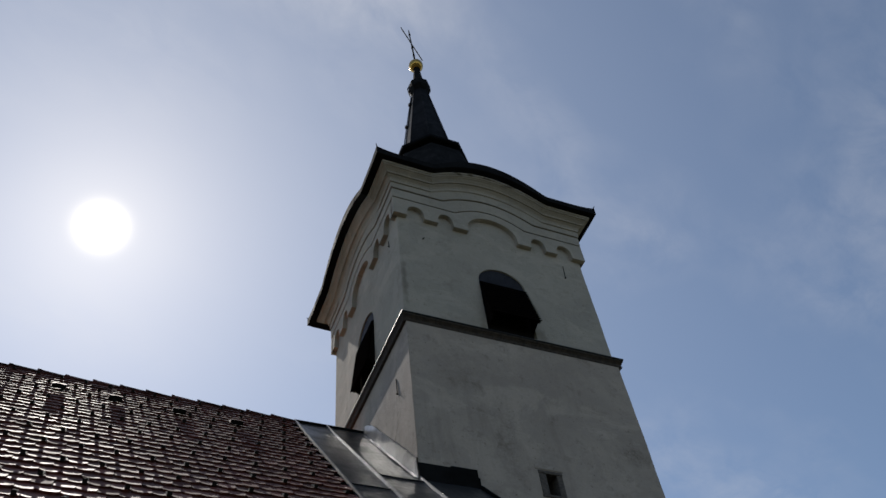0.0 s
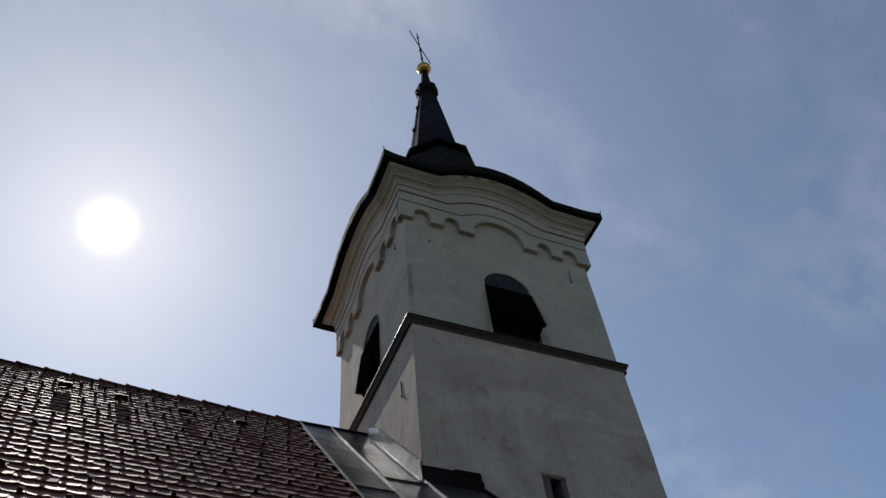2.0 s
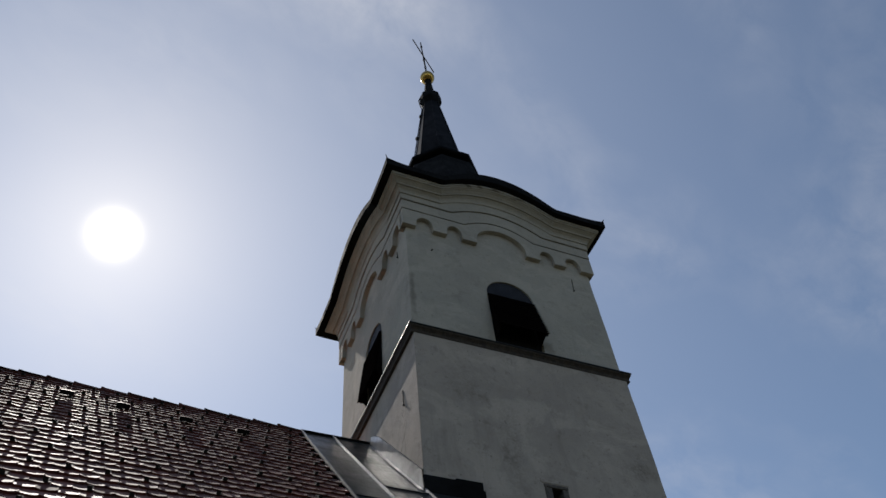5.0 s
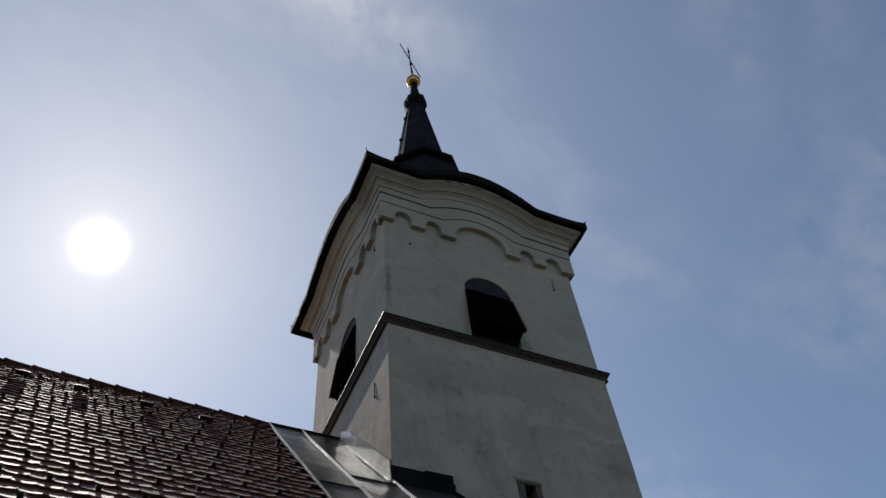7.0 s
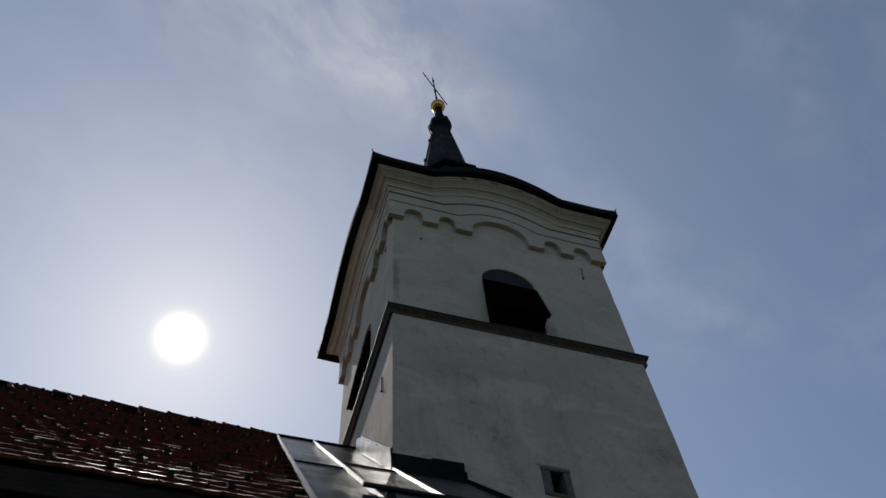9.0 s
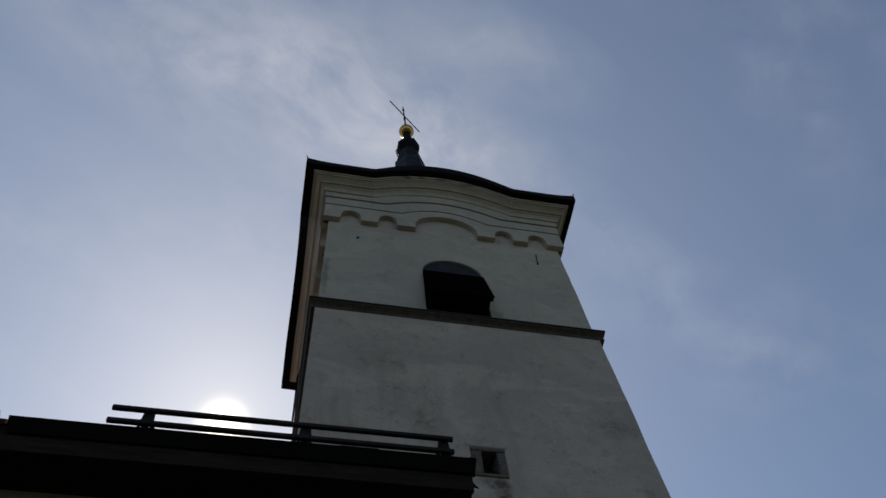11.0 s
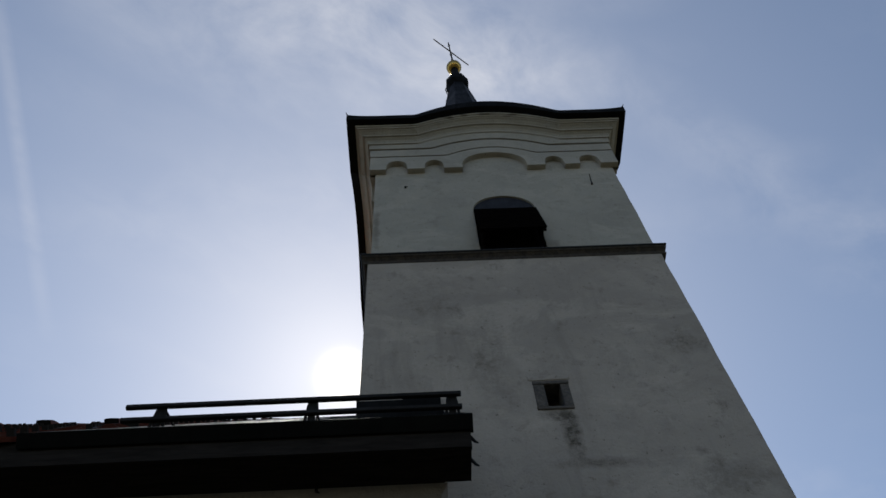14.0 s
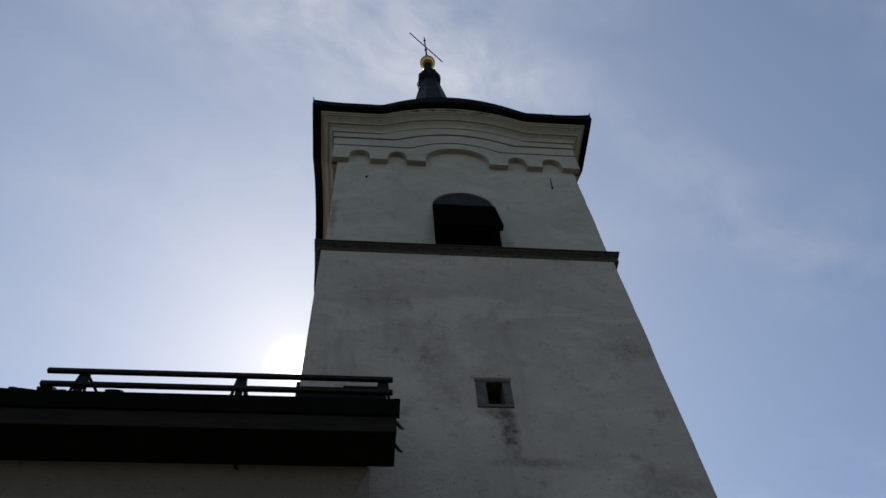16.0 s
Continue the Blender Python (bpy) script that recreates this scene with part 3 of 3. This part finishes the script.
TOP = Vector((0, RIDGE_Y, RIDGE_Z))
LENGTH = (RIDGE_Y - EAVE_Y) * math.hypot(1, SLOPE)


def rise(x):
    """The old ridge climbs a little away from the tower."""
    return 0.026 * max(0.0, -1.27 - x)


def on_roof(x, s, h=0.0):
    return TOP + Vector((x, 0, rise(x))) + DOWN * s + NORM * h


def roof_box(bm, x0, x1, s0, s1, h0, h1):
    vs = [bm.verts.new(on_roof(x, s, h)) for h in (h0, h1) for x, s in ((x0, s0), (x1, s0), (x1, s1), (x0, s1))]
    bm.faces.new(vs[0:4])
    bm.faces.new(vs[4:8][::-1])
    for a in range(4):
        b = (a + 1) % 4
        bm.faces.new((vs[a], vs[b], vs[4 + b], vs[4 + a]))


WALL_Y, WALL_X = -2.90, 0.70
bm = bmesh.new()
box(bm, (FAR_X, WALL_Y, 0), (WALL_X, WALL_Y + 0.6, 5.1))
box(bm, (FAR_X, 7.62, 0), (WALL_X, 8.22, 5.1))
box(bm, (FAR_X, WALL_Y + 0.6, 0), (FAR_X + 0.6, 7.62, 5.1))
box(bm, (WALL_X - 0.6, WALL_Y + 0.6, 0), (WALL_X, -0.16, 5.1))
part("nave_wall", bm, PLASTER_NAVE, nave, "plain plastered nave wall")
bm = bmesh.new()
prof = [(0.0, 4.05), (0.03, 4.06), (0.035, 4.12), (0.05, 4.22), (0.08, 4.36), (0.12, 4.48), (0.175, 4.60), (0.235, 4.71), (0.285, 4.79), (0.315, 4.84)]
rows = [[bm.verts.new(p) for p in ((FAR_X, WALL_Y - d, z), (WALL_X + d, WALL_Y - d, z), (WALL_X + d, -0.17, z))] for d, z in prof]
for r, s in zip(rows, rows[1:]):
    for i in range(2):
        bm.faces.new((r[i], r[i + 1], s[i + 1], s[i]))
part("eave_cornice", bm, PLASTER_NAVE, nave, "coved plaster cornice under the eave")
bm = bmesh.new()
box(bm, (FAR_X, EAVE_Y + 0.07, 4.84), (WALL_X + 0.30, WALL_Y + 0.5, 4.87))
box(bm, (WALL_X + 0.30, EAVE_Y + 0.07, 4.84), (END_X - 0.037, WALL_Y - 0.32, 4.87))
part("soffit", bm, EAVE_WOOD, nave, "dark boarded soffit")
bm = bmesh.new()
box(bm, (FAR_X, EAVE_Y + 0.045, 4.83), (END_X - 0.01, EAVE_Y + 0.07, 5.0))
part("fascia_board", bm, EAVE_WOOD, nave, "dark stained fascia board")
bm = bmesh.new()
vs = [bm.verts.new((END_X - 0.012 + dx, y, z)) for dx in (0, -0.025) for y, z in ((EAVE_Y + 0.05, 4.84), (EAVE_Y + 0.05, 4.97), (-0.1, 8.66), (-0.1, 8.46), (WALL_Y - 0.32, 4.84))]
bm.faces.new(vs[0:5])
bm.faces.new(vs[5:10][::-1])
for a in range(5):
    b = (a + 1) % 5
    bm.faces.new((vs[a], vs[b], vs[5 + b], vs[5 + a]))
part("barge_board", bm, EAVE_WOOD, nave)
bm = bmesh.new()
vs = [bm.verts.new(p) for p in ((WALL_X, WALL_Y + 0.6, 5.0), (WALL_X, -0.16, 5.0), (WALL_X, -0.16, 8.3), (WALL_X, -2.8, 5.45))]
bm.faces.new(vs)
bmesh.ops.solidify(bm, geom=bm.faces[:], thickness=0.3)
part("end_wall", bm, PLASTER_NAVE, nave)

for a, b in (((END_X - 0.02, EAVE_Y + 0.09, 4.96), (END_X + 0.012, EAVE_Y + 0.09, 4.91)), ((END_X - 0.02, EAVE_Y + 0.19, 4.89), (END_X + 0.012, EAVE_Y + 0.19, 4.84)), ((0.30, WALL_Y - 0.31, 4.85), (0.298, WALL_Y - 0.31, 4.825))):
    bm = bmesh.new()
    rod(bm, a, b, 0.011, 0.008, 6)
    rod(bm, b, Vector(b) + Vector((0.018, 0, -0.012)), 0.008, 0.004, 6)
    part("nail", bm, IRON, nave)

# roof boarding and the far slope
TILE_X = -1.27
bm = bmesh.new()
roof_box(bm, FAR_X, TILE_X, 0.02, LENGTH - 0.06, -0.20, -0.075)
roof_box(bm, TILE_X, X0 - 0.02, 0.02, LENGTH - 0.05, -0.20, -0.035)
roof_box(bm, X0 - 0.02, END_X - 0.04, 3.88, LENGTH - 0.05, -0.20, -0.035)
part("roof_boarding", bm, EAVE_WOOD, nave)
# the far slope stays unseen; its raised tile colour serves as a reflector
bm = bmesh.new()
vs = [bm.verts.new(p) for p in ((FAR_X, RIDGE_Y, RIDGE_Z + 0.2), (X0, RIDGE_Y, RIDGE_Z - 0.03), (X0, 8.9, 4.9), (FAR_X, 8.9, 4.9))]
bm.faces.new(vs)
bmesh.ops.solidify(bm, geom=bm.faces[:], thickness=0.12)
part("far_slope", bm, BOUNCE_TILE, nave, "unseen red tiled far slope, colour raised to bounce light")
bm = bmesh.new()
vs = [bm.verts.new(p) for p in ((FAR_X + 0.1, WALL_Y, 5.0), (FAR_X + 0.1, 8.2, 5.0), (FAR_X + 0.1, RIDGE_Y, 11.2))]
bm.faces.new(vs)
bmesh.ops.solidify(bm, geom=bm.faces[:], thickness=0.4)
part("gable_wall", bm, PLASTER_NAVE, nave)

# zinc strip beside the tower, with standing seams, laps and upturned flashings
bm = bmesh.new()
nx, ns = 10, 40
for x0, x1, s0 in ((TILE_X, X0 - 0.005, 0.0), (X0 - 0.005, END_X, 3.84)):
    grid = []
    for i in range(nx + 1):
        row = []
        for j in range(ns + 1):
            x, s = x0 + (x1 - x0) * i / nx, s0 + (LENGTH - s0) * j / ns
            wave = 0.007 * noise.noise(Vector((x * 2.2, s * 1.4, 3.1))) + 0.003 * noise.noise(Vector((x * 6, s * 5, 8.0)))
            row.append(bm.verts.new(on_roof(x, s, -0.012 + wave)))
        grid.append(row)
    for i in range(nx):
        for j in range(ns):
            bm.faces.new((grid[i][j], grid[i + 1][j], grid[i + 1][j + 1], grid[i][j + 1]))
strip = smooth(part("zinc_strip", bm, ZINC, nave, "weathered grey zinc sheet beside the tower"), 60)
for x, s0 in ((TILE_X + 0.012, 0.0), (-0.63, 0.0), (X0 - 0.03, 3.85)):
    bm = bmesh.new()
    w = 0.010
    prev = None
    for j in range(25):
        s = s0 + (LENGTH - s0) * j / 24
        dx = 0.006 * noise.noise(Vector((s * 0.9, x * 5, 0.4)))
        cur = [bm.verts.new(on_roof(x + dx + a, s, h)) for a, h in ((-w * 1.8, -0.02), (-w, 0.03), (w, 0.032), (w * 1.8, -0.02))]
        if prev:
            for a in range(3):
                bm.faces.new((prev[a], prev[a + 1], cur[a + 1], cur[a]))
        prev = cur
    part("standing_seam", bm, BRIGHT_ZINC, strip)
for x0, x1, s in ((-0.61, X0 - 0.02, 4.1), (TILE_X + 0.03, -0.65, 5.0), (-0.61, X0 - 0.02, 6.9), (X0 + 0.02, END_X - 0.02, 6.3)):
    bm = bmesh.new()
    roof_box(bm, x0, x1, s, s + 0.035, -0.02, 0.006)
    part("lap_seam", bm, ZINC, strip)
bm = bmesh.new()
roof_box(bm, TILE_X, END_X + 0.004, LENGTH - 0.05, LENGTH + 0.012, -0.05, 0.032)
part("eave_strip", bm, BLACK_SHEET, strip, "dark folded drip edge")
bm = bmesh.new()
roof_box(bm, END_X - 0.03, END_X + 0.006, 3.9, LENGTH, -0.07, 0.035)
part("verge_strip", bm, BLACK_SHEET, strip, "dark folded verge strip")
bm = bmesh.new()
box(bm, (TILE_X, RIDGE_Y - 0.05, RIDGE_Z - 0.06), (X0 - 0.03, RIDGE_Y + 0.05, RIDGE_Z + 0.004), bevel=0.012)
part("ridge_capping", bm, BLACK_SHEET, strip)

bm = bmesh.new()
n = 14
rows = []
for i in range(n + 1):
    s = 0.26 + (3.87 - 0.26) * i / n
    foot_p = on_roof(X0 - 0.045, s, -0.005)
    h = (0.37 + 0.02 * noise.noise(Vector((s * 3, 0, 0)))) * min(1.0, 0.55 + 0.9 * i / n * 3)
    rows.append([bm.verts.new(p) for p in (on_roof(X0 - 0.12, s, -0.002), foot_p, foot_p + Vector((0.03 * noise.noise(Vector((s * 3.1, 1, 0))) - 0.02, 0, h)), foot_p + Vector((0.03, 0, h + 0.003)))])
for r, s in zip(rows, rows[1:]):
    for a in range(3):
        bm.faces.new((r[a], r[a + 1], s[a + 1], s[a]))
flashing = smooth(part("flashing", bm, BRIGHT_ZINC, strip, "bright dented zinc flashing turned up the tower wall"), 50)
rivet_bm = bmesh.new()
bmesh.ops.create_uvsphere(rivet_bm, u_segments=8, v_segments=5, radius=0.012)
first = part("rivet", rivet_bm, BRIGHT_ZINC, flashing)
for k in range(7):
    ob = first if k == 0 else new("rivet", first.data)
    ob.parent = flashing
    ob.matrix_basis = Matrix.Translation(on_roof(X0 - 0.062, 0.75 + 0.48 * k, -0.005) + Vector((0, 0, 0.335)))
bm = bmesh.new()
for x0, x1, z1 in ((X0 - 0.05, 0.66, 9.04), (0.66, 1.12, 9.07)):
    box(bm, (x0, -0.075, 8.55), (x1, -0.03, z1), bevel=0.004)
box(bm, (1.12, -0.073, 8.55), (1.15, -0.03, 8.92), bevel=0.003)
part("front_flashing", bm, BLACK_SHEET, strip, "dark sheet flashing on the tower front")


# ---- snow guard ----
guard = thing("snow_guard", "dark steel two-bar snow guard on brackets above the eave", "snow guard")
for z in (5.53, 5.415):
    bm = bmesh.new()
    box(bm, (-0.92, -3.255, z - 0.015), (1.135, -3.225, z + 0.015), bevel=0.004)
    part("bar", bm, IRON, guard)
for x in (-0.704, 0.22, 1.075):
    bm = bmesh.new()
    box(bm, (x - 0.022, -3.225, 5.31), (x + 0.022, -3.213, 5.56))
    rod(bm, (x - 0.02, -3.22, 5.55), (x - 0.045, -3.22, 5.32), 0.010, 0.010, 6)
    rod(bm, (x + 0.02, -3.22, 5.55), (x + 0.045, -3.22, 5.32), 0.010, 0.010, 6)
    rod(bm, (x, -3.22, 5.55), (x, -2.95, 5.64), 0.010, 0.010, 6)
    roof_box(bm, x - 0.03, x + 0.03, 7.6, 8.66, 0.012, 0.02)
    part("bracket", bm, IRON, guard)

# ---- ground ----
bm = bmesh.new()
n = 40
for i in range(n + 1):
    for j in range(n + 1):
        u, v = (i / n - 0.5) * 2, (j / n - 0.5) * 2
        x, y = 700 * u * abs(u), 700 * v * abs(v)
        bm.verts.new((x, y, 0.0))
bm.verts.ensure_lookup_table()
for i in range(n):
    for j in range(n):
        a = i * (n + 1) + j
        bm.faces.new([bm.verts[k] for k in (a, a + n + 1, a + n + 2, a + 1)])
tagged(part("ground", bm, GRASS), "mown churchyard grass", "ground", kind="structure")

# ---- ridge tiles, vents and roof tiles ----
bm = bmesh.new()
seg = 8
prof = [(0.0, 0.152), (0.05, 0.150), (0.06, 0.142), (0.50, 0.118)]
rows = []
for x, r in prof:
    rows.append([bm.verts.new((x, r * math.cos(radians(-15 + 210 * i / seg)), -0.06 + r * math.sin(radians(-15 + 210 * i / seg)))) for i in range(seg + 1)])
for r, s in zip(rows, rows[1:]):
    for i in range(seg):
        bm.faces.new((r[i], r[i + 1], s[i + 1], s[i]))
bmesh.ops.solidify(bm, geom=bm.faces[:], thickness=0.016)
first = part("ridge_tile", bm, TILE, nave, "half-round clay ridge tile")
ridge_mesh = first.data
count = int((TILE_X - FAR_X) / 0.46)
for k in range(count):
    ob = first if k == 0 else new("ridge_tile", ridge_mesh)
    ob.parent = nave
    x = TILE_X - 0.47 - 0.46 * k
    ob.matrix_basis = pose(x + random.uniform(-0.01, 0.01), RIDGE_Y, RIDGE_Z + rise(x + 0.23) - 0.075 + random.uniform(-0.006, 0.006), 0, 1.5 + random.uniform(-0.6, 0.6), 0)

SLOPE_M = Matrix(((1, 0, 0, 0), (0, -DOWN.y, NORM.y, 0), (0, -DOWN.z, NORM.z, 0), (0, 0, 0, 1)))
TW, GAUGE, TT = 0.195, 0.252, 0.026


def tile_mesh_data(sag, belly):
    """A tile from its tail (y = 0) to its head: verts and faces in its own axes."""
    ks = (-1.0, -0.78, -0.4, 0.0, 0.4, 0.78, 1.0)
    cols = len(ks)
    vs, fs = [], []
    for y, lift in ((0.0, 0.0), (0.05, -0.0047), (GAUGE + 0.14, -0.0365)):
        for k in ks:
            yy = y + (sag * abs(k) ** 2.2 if y < 0.1 else 0.0)
            vs.append((k * (TW / 2 - 0.003), yy, lift - belly * (1 - k * k)))
    for i in range(cols):
        x, y, z = vs[i]
        vs.append((x, y + 0.004, z - TT))
    for r in range(2):
        for i in range(cols - 1):
            a = r * cols + i
            fs.append((a, a + 1, a + cols + 1, a + cols))
    for i in range(cols - 1):
        fs.append((3 * cols + i, 3 * cols + i + 1, i + 1, i))
    fs.append((3 * cols, 0, cols, 2 * cols))
    fs.append((cols - 1, 4 * cols - 1, 3 * cols - 1, 2 * cols - 1))
    return vs, fs


shapes = []
for k, (sag, belly) in enumerate(((0.036, 0.0006), (0.044, 0.0010), (0.030, 0.0002), (0.040, -0.0005))):
    shapes.append(tile_mesh_data(sag, belly))
tile_meshes = {}
for k, (vs, fs) in enumerate(shapes):
    for mat in (TILE, TILE_DULL):
        me = bpy.data.meshes.new("tile")
        me.from_pydata(vs, [], fs)
        me.materials.append(mat)
        tile_meshes[(k, mat.name)] = me
rest = {TILE.name: ([], []), TILE_DULL.name: ([], [])}
rng = random.Random(7)
courses = int(LENGTH / GAUGE)
made = 0
for row in range(courses + 1):
    s = LENGTH + 0.01 - row * GAUGE
    if s < 0.15:
        continue
    shift = (row % 2) * TW / 2
    row_lift = rng.uniform(-0.003, 0.003)
    for colu in range(int((TILE_X - FAR_X) / TW)):
        x = TILE_X - 0.02 - TW / 2 - shift - colu * TW
        if x < FAR_X:
            continue
        run = random.Random(colu * 1009 + ((row + (colu * 5) % 7) // 4) * 31).random()
        dull = run < 0.08 or rng.random() < 0.04
        k = rng.randrange(4)
        tip = rng.gauss(0, 0.5) + (2.0 if dull else 0.0)
        m = Matrix.Translation(on_roof(x + rng.uniform(-0.003, 0.003), s + rng.uniform(-0.007, 0.007), 0.012 + row_lift + rng.uniform(-0.003, 0.004))) @ SLOPE_M @ pose(0, 0, 0, tip * 0.5, rng.gauss(0, 0.35), rng.gauss(0, 0.8))
        mat = TILE_DULL if dull else TILE
        if x > -4.4 and row < 24 and made < 300:
            ob = new("tile", tile_meshes[(k, mat.name)])
            ob.parent = nave
            ob.matrix_basis = m
            made += 1
        else:
            allv, allf = rest[mat.name]
            o = len(allv)
            vs, fs = shapes[k]
            allv += [tuple(m @ Vector(v)) for v in vs]
            allf += [tuple(o + i for i in f) for f in fs]
for mat in (TILE, TILE_DULL):
    me = bpy.data.meshes.new("roof_tiles")
    me.from_pydata(rest[mat.name][0], [], rest[mat.name][1])
    me.materials.append(mat)
    ob = new("roof_tiles", me)
    ob.parent = nave
    tagged(ob, "red clay roof tiles laid in staggered courses", kind="stuff")

for x, s in ((-5.32, 1.76), (-4.45, 1.91), (-3.46, 2.00), (-2.53, 2.06)):
    bm = bmesh.new()
    rows = []
    for y, h in ((0.0, 0.075), (0.10, 0.07), (0.34, 0.01)):
        rows.append([bm.verts.new((k * 0.105, y, h * (1 - 0.08 * k * k) if abs(k) < 1 else 0.0)) for k in (-1, -0.95, -0.4, 0, 0.4, 0.95, 1)])
    for r, q in zip(rows, rows[1:]):
        for i in range(6):
            bm.faces.new((r[i], r[i + 1], q[i + 1], q[i]))
    # shade of the vent mouth is painted on its closed front
    bm.faces.new(rows[0]).material_index = 1
    ob = part("vent_tile", bm, TILE, nave, "raised clay vent tile")
    ob.data.materials.append(DARKNESS)
    ob.matrix_basis = Matrix.Translation(on_roof(x, s, 0.03)) @ SLOPE_M

# small upright snow hooks in staggered rows over the whole slope
def hook_mesh_data():
    """A strap on the tile, bent up into a nose: verts and faces in its own axes, y up the slope."""
    w = 0.024
    side = [(0.16, 0.0), (0.012, 0.004), (0.0, 0.042), (-0.012, 0.045), (-0.010, -0.004), (0.16, -0.006)]
    vs = [(x, y, z) for x in (-w, w) for y, z in side]
    n = len(side)
    fs = [tuple(range(n)), tuple(range(2 * n - 1, n - 1, -1))] + [(i, i + n, (i + 1) % n + n, (i + 1) % n) for i in range(n)]
    return vs, fs


hook_vs, hook_fs = hook_mesh_data()
hook_mesh = bpy.data.meshes.new("snow_hook")
hook_mesh.from_pydata(hook_vs, [], hook_fs)
hook_mesh.materials.append(IRON)
far_vs, far_fs = [], []
for band in range(12):
    s = LENGTH + 0.01 - (3 * band + 1) * GAUGE - 0.02
    start = TILE_X - 0.02 - (band % 4) * 0.75 * 2 * TW % (2 * TW) - 0.14
    for k in range(30):
        x = start - k * 2 * TW + rng.uniform(-0.012, 0.012)
        if x < FAR_X + 0.2:
            continue
        m = Matrix.Translation(on_roof(x, s + rng.uniform(-0.02, 0.02), 0.014)) @ SLOPE_M @ pose(0, 0, 0, rng.gauss(0, 2), 0, rng.gauss(0, 2.5))
        if x > -9.6:
            ob = new("snow_hook", hook_mesh)
            ob.parent = nave
            ob.matrix_basis = m
        else:
            o = len(far_vs)
            far_vs += [tuple(m @ Vector(v)) for v in hook_vs]
            far_fs += [tuple(o + i for i in f) for f in hook_fs]
me = bpy.data.meshes.new("far_snow_hooks")
me.from_pydata(far_vs, [], far_fs)
me.materials.append(IRON)
ob = new("far_snow_hooks", me)
ob.parent = nave
tagged(ob, "small dark iron snow hooks in staggered rows", kind="stuff")
